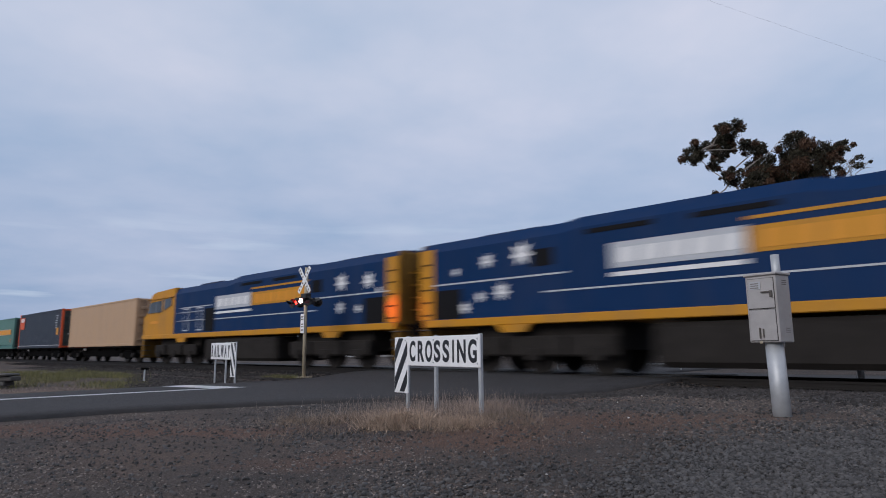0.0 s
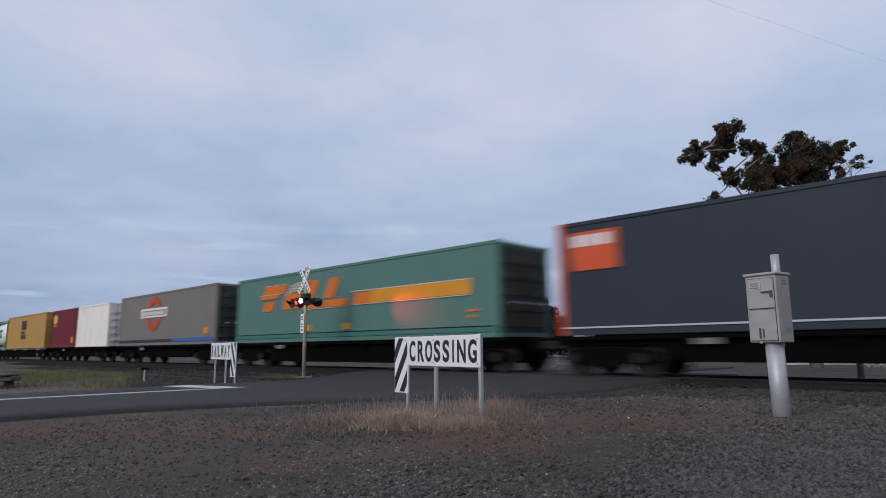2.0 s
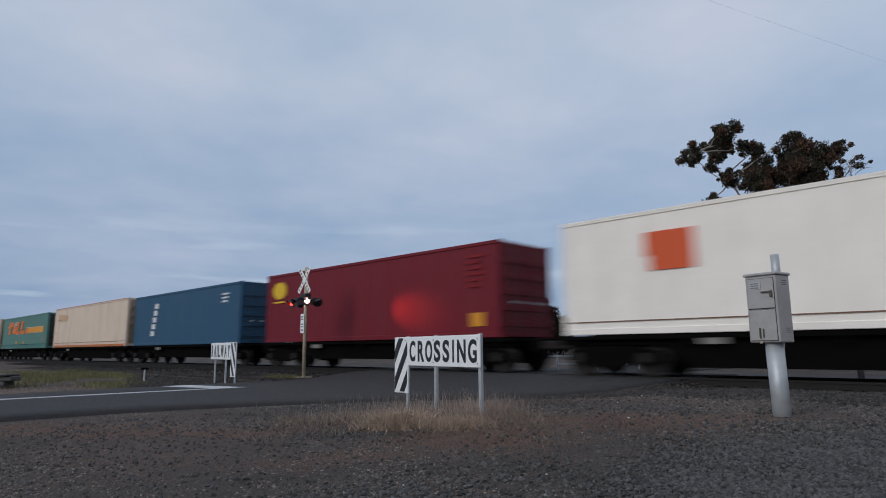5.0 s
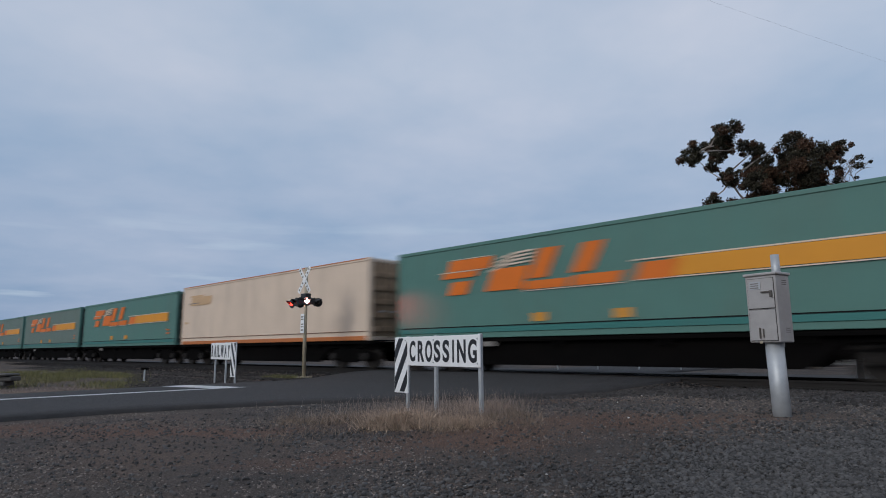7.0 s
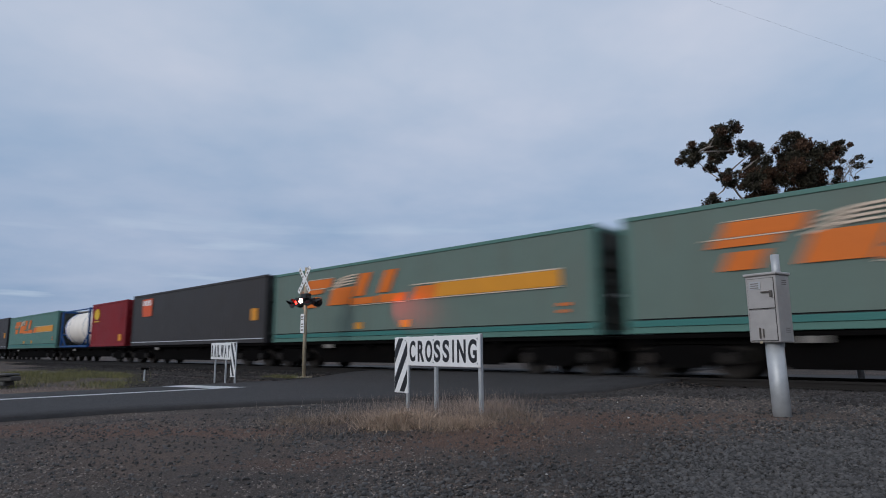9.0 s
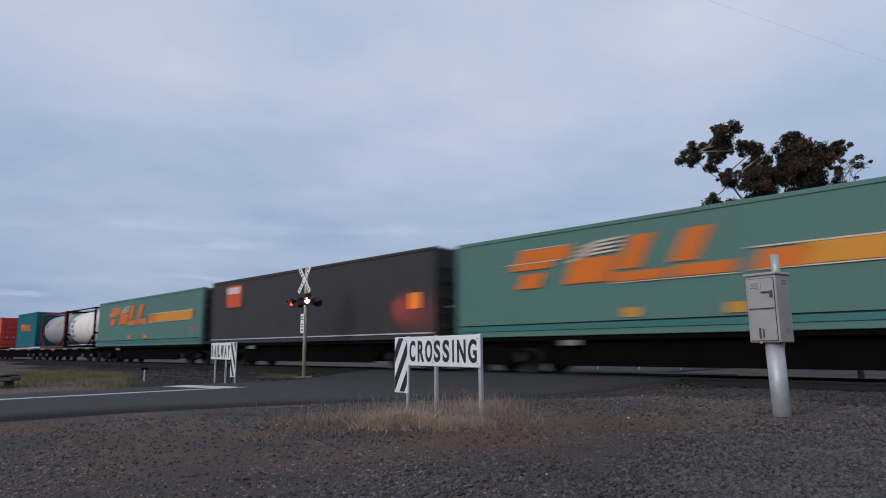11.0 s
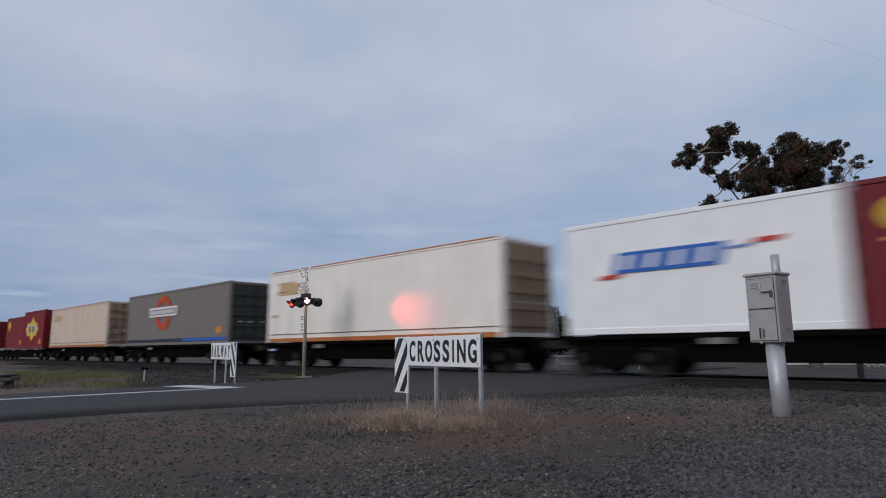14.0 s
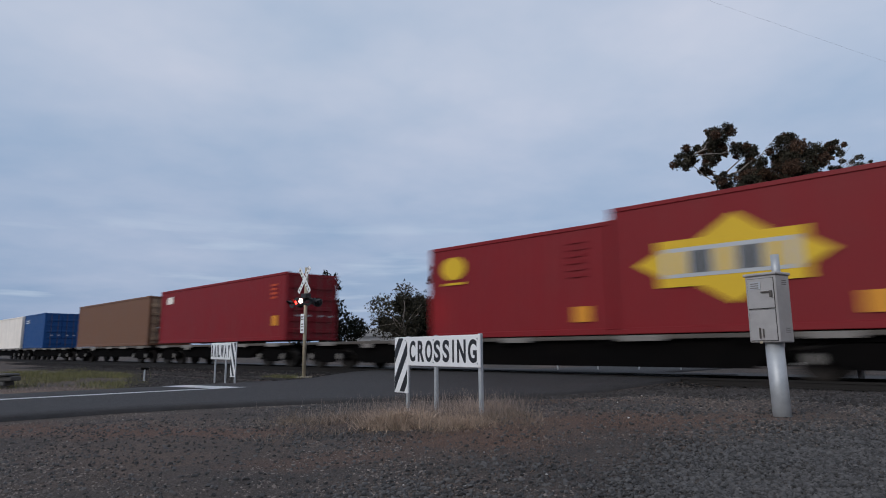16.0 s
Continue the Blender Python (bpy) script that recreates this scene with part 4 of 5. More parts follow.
container("freight_container", "plain tan container with worn rails", 12.19, HT, TAN, TAN, -37.15 - 6.1, 0.006, end_mat=END_RUST)
square_logo_box(-51.45, 12.19, SLATE, ORANGE)
stripe_box(-65.6)
grey_box(-82.25)
container("freight_container", "off-white refrigerated container with ribbed end", 6.06, HT, OFFWHITE, OFFWHITE, -96.5 - 3.03, 0.01)
emblem_box(-102.7, MAROON)
mustard_box = container("freight_container", "mustard yellow container with a dark square emblem", 12.19, HT + .06, MUSTARD, MUSTARD, -110.45 - 6.1, 0.016, end_mat=MUSTARD)
for k in range(3):
    decal(mustard_box, "emblem_bar", rect(-1.25 + .55 * k, -.82 + .55 * k, 1.55, 2.3), CHARCOAL, DECK_H)
decal(mustard_box, "emblem_bar", rect(-1.25, -.15, 1.18, 1.42), CHARCOAL, DECK_H)
decal(mustard_box, "emblem_bar", rect(-1.25, -.6, .78, 1.12), CHARCOAL, DECK_H)
decal(mustard_box, "emblem_bar", rect(-.42, .28, .78, 1.12), CHARCOAL, DECK_H)
tank(-123.2, OFFWHITE, PALE_GREEN, "white tank container in a pale green frame", EMERALD, "panel")
white_logo_box = cream_box(-131.2, 14.63, OFFWHITE, OFFWHITE, False)
decal(white_logo_box, "logo_square", rect(-5.1, -4.0, 1.75, 2.3), ORANGE, DECK_H)
decal(white_logo_box, "logo_tail", rect(-5.0, -4.0, 1.42, 1.75), ORANGE, DECK_H)
emblem_box(-147.9, MAROON, 12.19)
blue = container("freight_container", "ocean blue container with white markings", 12.19, HT, OCEAN, OCEAN, -162.3 - 6.1, 0.015)
code_bars(blue, 4.4, 2.2, DECK_H, WHITE, 3, .7)
for k in range(5):
    decal(blue, "name_block", rect(-3.6 + .1 * k, -3.2 + .1 * k, .5 + .36 * k, .76 + .36 * k), WHITE, DECK_H)
cream_box(-175.7, 14.63, RUST)
stripe_box(-192.3)
cream_box(-208.4, 14.63, RUST)
stripe_box(-223.75)
stripe_box(-239.3, True)
stripe_box(-254.65, True)
square_logo_box(-269.95, 14.63, CHARCOAL)
emblem_box(-285.6, CRIMSON)
tank(-292.3, OFFWHITE, ROYAL, "white tank container in a blue frame", LOGO_BLUE, "bands")
stripe_box(-299.5)
square_logo_box(-315.0, 14.63, CHARCOAL)
stripe_box(-330.6)
tank(-346.05, OFFWHITE, BLACK, "white tank container with blue upright name blocks", LOGO_BLUE, "upright")
tank(-352.5, STEEL_GREY, MAROON, "grey tank container in a maroon frame", AMBER, "emblem")
teal = container("freight_container", "teal container with an orange slanted logo", 6.06, HT + .05, TEAL, TEAL, -360.2 - 3.03, 0.02, 0.14)
for pts in (rect(-1.7, -.6, 1.62, 1.88, .2), rect(-1.6, -1.2, 1.28, 1.62, .2), rect(-.8, -.1, 1.28, 1.75, .15), rect(.05, .4, 1.28, 1.8, .2), rect(.1, .8, 1.28, 1.4, .1), rect(.75, 1.1, 1.28, 1.8, .2), rect(.8, 1.6, 1.28, 1.42, .1)):
    decal(teal, "logo_shape", pts, LOGO_ORANGE, DECK_H + .14)
red_box = container("freight_container", "bright red corrugated container with yellow corner post", 6.06, HT + .1, RED, RED, -372.6 - 3.03, 0.015, 0.12)
decal(red_box, "corner_mark", rect(2.76, 2.98, .18, 2.6), AMBER, DECK_H + .12)
emblem_box(-380.5, MAROON)
short_white_box = container("freight_container", "white container with blue slanted lettering blocks", 6.06, HT, BRIGHT, BRIGHT, -386.65 - 3.03, 0.006)
decal(short_white_box, "logo_block", rect(-1.75, .75, 1.42, 1.9, .15), LOGO_BLUE, DECK_H)
for k in range(4):
    decal(short_white_box, "logo_bar", rect(-1.5 + .6 * k, -1.32 + .6 * k, 1.5, 1.82, .1), BRIGHT, DECK_H, proud=.02)
decal(short_white_box, "logo_tail", rect(.95, 1.3, 1.72, 1.78, .05), LOGO_BLUE, DECK_H)
for x in (-2.15, 1.35):
    decal(short_white_box, "logo_dash", rect(x, x + .55, 1.3 + .14 * (x + 2.15) , 1.4 + .14 * (x + 2.15), .12), RED, DECK_H)
cream_box(-394.75, 12.19, RUST, OFFWHITE)
grey_box(-410.3)
cream_box(-426.0, 12.19, RUST, CREAM)
tall_red_box = container("freight_container", "tall crimson container with a yellow pointed emblem", 6.06, HT + .28, CRIMSON, CRIMSON, -440.25 - 3.03, 0.015)
decal(tall_red_box, "emblem_diamond", [(-.3, .58), (.45, 1.0), (1.12, 1.0), (1.12, 1.25), (1.58, 1.52), (1.12, 1.8), (1.12, 2.03), (.45, 2.03), (-.2, 2.5), (-.95, 2.03), (-1.9, 2.03), (-1.9, 1.8), (-2.42, 1.55), (-1.9, 1.25), (-1.9, 1.0), (-1.0, 1.0)], SUNNY, DECK_H, "yellow pointed emblem")
decal(tall_red_box, "emblem_band", rect(-1.75, .95, 1.2, 1.85), SILVER, DECK_H, proud=.02)
for k in range(5):
    decal(tall_red_box, "emblem_bar", rect(-1.6 + .5 * k, -1.28 + .5 * k, 1.28, 1.76), BLACK if k in (1, 3) else SUNNY, DECK_H, proud=.028)
decal(tall_red_box, "placard", rect(1.9, 2.5, .3, .7), AMBER, DECK_H)
emblem_box(-446.35, CRIMSON)
red2 = container("freight_container", "dark red corrugated container with small pale label", 12.19, HT, CRIMSON, CRIMSON, -460.5 - 6.1, 0.015, 0.08)
decal(red2, "label_plate", rect(-5.3, -4.6, 2.0, 2.35), OFFWHITE, DECK_H + .08)
code_bars(red2, 5.0, 2.2, DECK_H + .08, ORANGE, 4, .4)
placard(red2, 12.19, 5.3, DECK_H + .08, .6, .4)
container("freight_container", "plain rust-brown steel container", 12.19, HT, BROWN, BROWN, -474.3 - 6.1, 0.015, end_mat=END_RUST)
blue2 = container("freight_container", "royal blue corrugated steel container", 6.06, HT, ROYAL, ROYAL, -495.0 - 3.03, 0.015)
code_bars(blue2, -2.4, 2.2, DECK_H, WHITE, 2, 1.2)
container("freight_container", "weathered off-white steel container", 12.19, HT, OFFWHITE, OFFWHITE, -502.0 - 6.1, 0.02)

for lead, tail, kind in ((-36.95, -49.6, "well"), (-51.2, -63.9, "well"), (-65.3, -80.55, "well"), (-82.0, -94.7, "well"), (-96.2, -109.1, "well"), (-110.1, -129.7, "flat"),
                         (-130.9, -146.1, "well"), (-147.6, -160.4, "well"), (-162.0, -174.8, "well"), (-175.55, -190.45, "well"), (-192.1, -207.1, "well"), (-208.2, -223.2, "well"),
                         (-223.65, -238.5, "well"), (-239.2, -254.05, "well"), (-254.55, -269.4, "well"), (-269.8, -284.7, "well"), (-285.3, -298.7, "well"), (-299.4, -314.2, "well"),
                         (-314.9, -329.75, "well"), (-330.4, -345.3, "well"), (-345.8, -358.8, "flat"), (-359.8, -379.1, "flat"), (-380.2, -393.0, "well"), (-394.5, -407.2, "well"),
                         (-410.0, -422.8, "well"), (-425.7, -438.4, "well"), (-440.0, -459.3, "flat"), (-460.2, -473.1, "flat"), (-474.0, -487.0, "flat"), (-488.2, -501.3, "flat"), (-501.7, -514.6, "flat")):
    wagon(lead, tail, kind)

# ---- signs, signals and the cabinet beside the crossing ----
def height_at(s, n):
    return land(s, n)


def place_words(me, name, parent, x, y, z, mat, label=""):
    ob = part(name, me, mat, parent, label)
    ob.location = (x, y, z)
    return ob


def clip_band(pts, level, side):
    """The part of an outline above (side 1) or below (side -1) a level."""
    out = []
    for (x0, z0), (x1, z1) in zip(pts, pts[1:] + pts[:1]):
        in0, in1 = (z0 - level) * side >= 0, (z1 - level) * side >= 0
        if in0:
            out.append((x0, z0))
        if in0 != in1:
            f = (level - z0) / (z1 - z0)
            out.append((x0 + (x1 - x0) * f, level))
    return out


def width_marker(name, text, left, right, top, k, stripe_left, slots, posts, label):
    """A long white board lettered in black, with a striped panel hanging at one end, on three posts.
    left, right: the board's ends in plan; slots: middle and width of each letter, posts: their places, along the board."""
    lx, ly, rx, ry = *left, *right
    W, HB, DROP, PANEL = math.hypot(rx - lx, ry - ly), .40 * k, .79 * k, .375 * k
    cx, cy = (lx + rx) / 2, (ly + ry) / 2
    mid_site = Vector((cx, cy, 0))
    base = height_at(mid_site.dot(ALONG), mid_site.dot(ACROSS)) - .02
    root = thing(name, label, "road sign", pose(cx, cy, base, 0, 0, math.degrees(math.atan2(ry - ly, rx - lx))), "crossing sign boards")
    top -= base
    edge = -1 if stripe_left else 1
    xa, xb = sorted((edge * W / 2, edge * (W / 2 - PANEL)))
    part("board", box(*((xb + .001, W / 2) if stripe_left else (-W / 2, xa - .001)), -.012, .008, top - HB, top, bevel=.006), SIGN_WHITE, root, "white board")
    panel = part("striped_panel", box(xa, xb, -.014, .008, top - DROP, top, bevel=.006), SIGN_WHITE, root, "striped hanging panel")
    lo, hi = top - DROP + .02 * k, top - .015 * k
    slope = (.52 if stripe_left else -.52) * k
    for j in range(-3, 6):
        z0 = lo - .05 * k + .40 * k * j - (.75 * k if stripe_left else slope + .2 * k)
        quad = [(xa + .015, z0), (xb - .015, z0 + slope), (xb - .015, z0 + slope + .19 * k), (xa + .015, z0 + .19 * k)]
        pts = clip_band(clip_band(quad, lo, 1), hi, -1)
        if len(pts) > 2:
            part("stripe", prism(pts, -.018, -.010), SIGN_BLACK, panel, "black slanted stripe")
    for letter, (x, wide) in zip(text, slots):
        me = words(letter, .287 * k, SIGN_BLACK, bold=.012 if letter != "I" else 0.0)
        have = max(v.co.x for v in me.vertices) - min(v.co.x for v in me.vertices)
        me.transform(Matrix.Diagonal((wide / have, 1, 1, 1)))
        place_words(me, "letter", root, x * 1.02 + (.018 if stripe_left else 0), -.0135, top - HB / 2, SIGN_BLACK, "black capital letter")
    for x in posts:
        p = Vector((cx, cy, 0)) + (Vector((rx, ry, 0)) - Vector((lx, ly, 0))).normalized() * x
        foot = height_at(p.dot(ALONG), p.dot(ACROSS)) - base - .15
        part("post", box(x - .026, x + .026, .010, .055, foot, top + .012, bevel=.006), GALV, root, "galvanised post")
        for z in (top - .05, top - HB + .05):
            part("bolt", tube((x, -.02, z), (x, -.012, z), .011, sides=8), GALV, root)
    return root


width_marker("crossing_sign", "CROSSING", (-.7136, 9.3), (.4454, 7.6), 1.075, 1.0, True,
             ((-.532, .153), (-.314, .161), (-.12, .17), (.081, .15), (.284, .15), (.445, .034), (.621, .182), (.847, .174)), (-.72, .01, .985),
             "white board lettered in black with striped end on galvanised posts")
width_marker("railway_sign", "RAILWAY", (-7.02, 19.0), (-5.61, 17.0), 1.125, 1.18, False,
             ((-1.03, .2), (-.75, .22), (-.545, .05), (-.36, .18), (-.05, .3), (.28, .22), (.57, .22)), (-.85, .22, 1.1),
             "white board lettered in black beside the far road edge")


def lamp_cabinet():
    """A grey steel cabinet on a galvanised pipe."""
    px, py = 3.43, 6.53
    s, n = Vector((px, py, 0)).dot(ALONG), Vector((px, py, 0)).dot(ACROSS)
    base = height_at(s, n)
    root = thing("control_cabinet", "grey steel control cabinet on a galvanised pipe post", "cabinet", pose(px, py, base, 0, 0, -58))
    k = .235 - base
    part("post", tube((.023, .014, -.2), (.004, .004, .78 + k), .088, sides=28), GALV, root, "galvanised pipe post", flat=False)
    part("cap_pipe", tube((.062, .066, 1.3 + k), (.058, .064, 1.63 + k), .042, sides=16), GALV, root, flat=False)
    b0, b1 = .71 + k, 1.40 + k
    part("body", box(-.175, .155, -.13, .12, b0, b1, bevel=.008), CABINET, root, "grey painted steel box")
    part("lid", box(-.19, .17, -.15, .135, b1, b1 + .03, bevel=.008), CABINET, root)
    for z0, z1 in ((b0 + .02, b0 + .335), (b0 + .35, b1 - .03)):
        door = part("door", box(-.15, .130, -.142, -.131, z0, z1, bevel=.004), CABINET, root)
        part("door_gap", box(-.154, .134, -.1335, -.1305, z0 - .006, z1 + .004), RUBBER, door)
        if z0 > b0 + .2:
            part("handle", box(.0, .12, -.165, -.146, z0 + .16, z0 + .173, bevel=.003), DECK, door, "steel handle")
            part("lock", box(.095, .122, -.17, -.146, z0 + .11, z0 + .18, bevel=.004), DECK, door)
            part("label_plate", box(-.12, .0, -.149, -.1455, z0 + .2, z0 + .28), GALV, door, "faded pale label")
            for j in range(3):
                part("label_bar", box(-.11, -.02, -.151, -.1492, z0 + .21 + .022 * j, z0 + .22 + .022 * j), GREY, door)
        else:
            hasp = part("hasp", box(-.05, -.035, -.16, -.146, z0 + .02, z0 + .13, bevel=.003), DECK, door)
            part("hasp_bar", box(-.01, .0, -.16, -.146, z0 + .03, z0 + .12, bevel=.003), DECK, hasp)
    part("padlock", box(-.05, -.02, -.165, -.145, b0 - .012, b0 + .014, bevel=.006), POST_CREAM, root, "small brass padlock")
    for z in (b0 + .1, b1 - .1):
        for j in range(3):
            part("vent_slot", box(.1545, .157, -.02, .06, z + .02 * j, z + .006 + .02 * j), DECK, root)
    part("conduit", box(-.05, .05, -.02, .12, b0 - .05, b0), GALV, root)
    return root


lamp_cabinet()

RED_LENS = material("dark_red_lens", (0.10, 0.006, 0.006), 0.2)
LAMP_HOT = glow("signal_lamp_hot", (1.0, 0.42, 0.40), 45)
LAMP_RED = glow("signal_lamp_red", (1.0, 0.022, 0.014), 9)
BLINKS = []


def flasher(root, x, y, z, aim, mat, phase, r=.078, off=.57, board=1.9):
    """A flashing lamp with a round black backboard and a hood; its bright lens slides out of the barrel when lit."""
    head = part("lamp_head", lathe_head(r, board), LAMP_BLACK, root, "black round lamp head with hood")
    head.location, head.rotation_euler = (x, y, z), (0, 0, radians(aim))
    part("dark_lens", tube((0, -.030, 0), (0, -.024, 0), r, sides=24), RED_LENS, head)
    lens = part("lit_lens", tube((0, -.006, 0), (0, .0, 0), r * .92, sides=24), mat, head, "glowing red lens")
    BLINKS.append((lens, phase, off))
    return head


def lathe_head(r, board=1.9):
    bm = bmesh.new()
    tube_into(bm, (0, -.022, 0), (0, .0, 0), r * board, sides=28)
    tube_into(bm, (0, .0, 0), (0, .16, 0), r * 1.25, r * .9, sides=20)
    outer, inner = [], []
    for k in range(15):
        a = radians(-10 + 200 * k / 14)
        for rr, rows in ((r * 1.12, inner), (r * 1.2, outer)):
            reach = -.26 * (.35 + .65 * max(0, math.sin(a)))
            rows.append((bm.verts.new((rr * math.cos(a), -.02, rr * math.sin(a))), bm.verts.new((rr * math.cos(a), reach, rr * math.sin(a)))))
    for rows in (outer, inner):
        for p, o in zip(rows, rows[1:]):
            bm.faces.new((p[0], o[0], o[1], p[1]))
    for k in range(14):
        bm.faces.new((outer[k][1], outer[k + 1][1], inner[k + 1][1], inner[k][1]))
    return bm


def crossbuck(root, y, z, mat, lettered, tilt=52, half=.52):
    for a in (tilt, -tilt):
        arm = part("crossbuck_arm", box(-half, half, y - .012 + (.012 if a > 0 else 0), y + (.012 if a > 0 else 0), -.075, .075, bevel=.004), mat, root, "white crossbuck arm")
        arm.location.z = z
        arm.rotation_euler = (0, radians(a), 0)
        if lettered:
            for k in range(7):
                x = -.44 + .14 * k
                if abs(x + .03) < .09:
                    continue
                part("letter_bar", box(x, x + .05, y - .016, y - .011, -.035, .035), GREY, arm)


def near_signal():
    s, n = -17.57, 11.6
    base = height_at(s, n)
    root = thing("crossing_signal", "cream crossing signal post with flashing red lamps and white crossbuck", "crossing signal", site_pose(s, n, base), "crossing signals")
    part("mast", tube((0, 0, -.2), (0, 0, 3.62), .062, .055, sides=20), POST_CREAM, root, "cream steel mast", flat=False)
    part("base_plate", box(-.2, .2, -.2, .2, -.02, .05, bevel=.01), POST_CREAM, root)
    crossbuck(root, -.075, 3.2, SIGN_WHITE, True)
    part("cross_arm", tube((-.8, -.02, 2.55), (.45, -.02, 2.55), .03, sides=10), LAMP_BLACK, root)
    part("junction_box", box(-.14, .14, -.12, .12, 2.5, 2.75, bevel=.02), LAMP_BLACK, root)
    # one pair to the road, one pair to the side road, one pair over the track
    flasher(root, -.61, -.12, 2.44, 4, LAMP_RED, 1)
    flasher(root, -.32, -.12, 2.48, 10, LAMP_RED, 0)
    flasher(root, -.10, -.13, 2.5, 58, LAMP_HOT, 0, .07)
    flasher(root, .12, -.02, 2.5, 50, LAMP_HOT, 1, .085)
    for x, y, aim in ((-.62, .2, 218), (.12, .4, 218), (.2, .2, 130)):
        head = part("lamp_head", lathe_head(.078), LAMP_BLACK, root)
        head.location, head.rotation_euler = (x, y, 2.47), (0, 0, radians(aim))
    plate = part("notice_plate", box(-.15, .05, -.085, -.068, 1.45, 2.08, bevel=.004), SIGN_WHITE, root, "white notice plate")
    for z in (1.96, 1.88, 1.72, 1.64, 1.53):
        part("notice_bar", box(-.12, .02, -.09, -.084, z, z + .04), GREY, plate)
    return root


def far_signal():
    s, n = -3.38, 17.9
    base = height_at(s, n)
    root = thing("crossing_signal", "grey crossing signal post with flashing red lamps and crossbuck", "crossing signal", site_pose(s, n, base), "crossing signals")
    part("mast", tube((0, 0, -.2), (0, 0, 3.8), .075, .07, sides=20), GALV, root, "galvanised steel mast", flat=False)
    part("mast_cap", tube((0, 0, 3.5), (0, 0, 3.85), .095, sides=16), GALV, root)
    crossbuck(root, .085, 3.2, SIGN_WHITE, False, 30, .66)
    part("cross_arm", tube((-.62, .0, 2.5), (.62, .0, 2.5), .03, sides=10), LAMP_BLACK, root)
    flasher(root, -.48, -.1, 2.44, 30, LAMP_RED, 1, .1, .246, 2.9)
    flasher(root, .48, -.1, 2.46, 30, LAMP_RED, 0, .1, .246, 2.9)
    for x in (-.42, .42):
        head = part("lamp_head", lathe_head(.1), LAMP_BLACK, root)
        head.location, head.rotation_euler = (x, .18, 2.48), (0, 0, radians(180))
    for x in (-.17, .15):
        part("notice_plate", box(x - .12, x + .12, -.1, -.075, 1.62, 2.2, bevel=.01), GALV, root, "back of a notice plate")
    return root


near_signal()
far_signal()


def red_beam(name, eye, target, energy, size):
    data = bpy.data.lights.new(name, "SPOT")
    data.energy, data.color, data.spot_size, data.spot_blend, data.shadow_soft_size = energy, (1.0, 0.06, 0.04), radians(size), 1.0, 0.08
    ob = new(name, data)
    ob.matrix_world = look(eye, target)


# the beams of the lamps that face the passing train
red_beam("signal_beam", site(-16.7, 11.75, 2.45), site(-14.4, 13.26, 2.1), 300, 31)
red_beam("signal_beam", site(-4.0, 17.6, 2.5), site(-5.3, 14.6, 2.2), 320, 55)


# ---- small things beside the road ----
def culvert():
    root = thing("culvert_headwall", "dark weathered concrete culvert headwall in grass", "culvert", pose(-12.62, 17.3, -.02, 0, 0, -8))
    for i in range(2):
        for j in range(3):
            x = -.8 + .55 * j + .2 * i
            part("block", box(x, x + .52, -.2 + .02 * j, .2, .02 + .13 * i, .14 + .13 * i, bevel=.02), CONCRETE, root)
    part("cap", box(-.9, .95, -.26, .24, .28, .35, bevel=.03), CONCRETE, root, "pale worn concrete cap")


def marker_post():
    root = thing("marker_post", "short steel marker post with a cap", "marker post", pose(-9.66, 20.4, -.02))
    part("stake", tube((0, 0, -.1), (0, 0, .34), .03, sides=8), GALV, root)
    part("cap", box(-.1, .1, -.05, .05, .33, .40, bevel=.01), BLACK, root)


def pipe_barrier():
    root = thing("pipe_barrier", "low pale pipe barrier beyond the track", "barrier", pose(4.6, 25.5, 0, 0, 0, -6))
    for x in (0, 1.6, 3.2, 4.8):
        part("post", tube((x, 0, -.1), (x, 0, .62 if x < 2 else .3), .035, sides=8), GALV, root)
    part("rail", tube((-.6, 0, .58), (1.9, 0, .58), .035, sides=8), GALV, root)
    part("rail", tube((0, 0, .26), (5.2, 0, .26), .03, sides=8), GALV, root)


def far_shed():
    root = thing("shed", "pale sheet-metal shed among far trees", "shed", pose(-9.6, 84, 0, 0, 0, 20))
    part("wall", box(-3.2, 3.2, -2, 2, 0, 2.6), SHED, root)
    part("roof", prism([(-3.5, 2.6), (3.5, 2.6), (0, 3.7)], -2.2, 2.2), SHED, root)
    part("door", box(-.6, .6, -2.04, -1.98, 0, 2.1), GREY, root)


def pale_wall():
    root = thing("low_wall", "low pale rendered wall under the gum tree", "wall", pose(20.2, 30.5, 0, 0, 0, -35))
    for k in range(4):
        part("panel", box(-3.2 + 1.6 * k, -1.64 + 1.6 * k, -.1, .1, -.05, .72, bevel=.01), SHED, root)


culvert()
marker_post()
pipe_barrier()
far_shed()
pale_wall()


def verge_road():
    bm = bmesh.new()
    rows = [[bm.verts.new(site(s, n, land(s, n) + .025)) for n in (20.2, 21.4, 22.6)] for s in [-60 + 1.5 * k for k in range(54)]]
    for a, b in zip(rows, rows[1:]):
        for j in range(2):
            bm.faces.new((a[j], a[j + 1], b[j + 1], b[j]))
    m = material("pale_track_gravel", (0.055, 0.052, 0.049), 0.9, 0, .2, 3, .4, 60)
    tagged(part("gravel_track", bm, m), "pale gravel service track beyond the railway", "track", kind="structure")


verge_road()


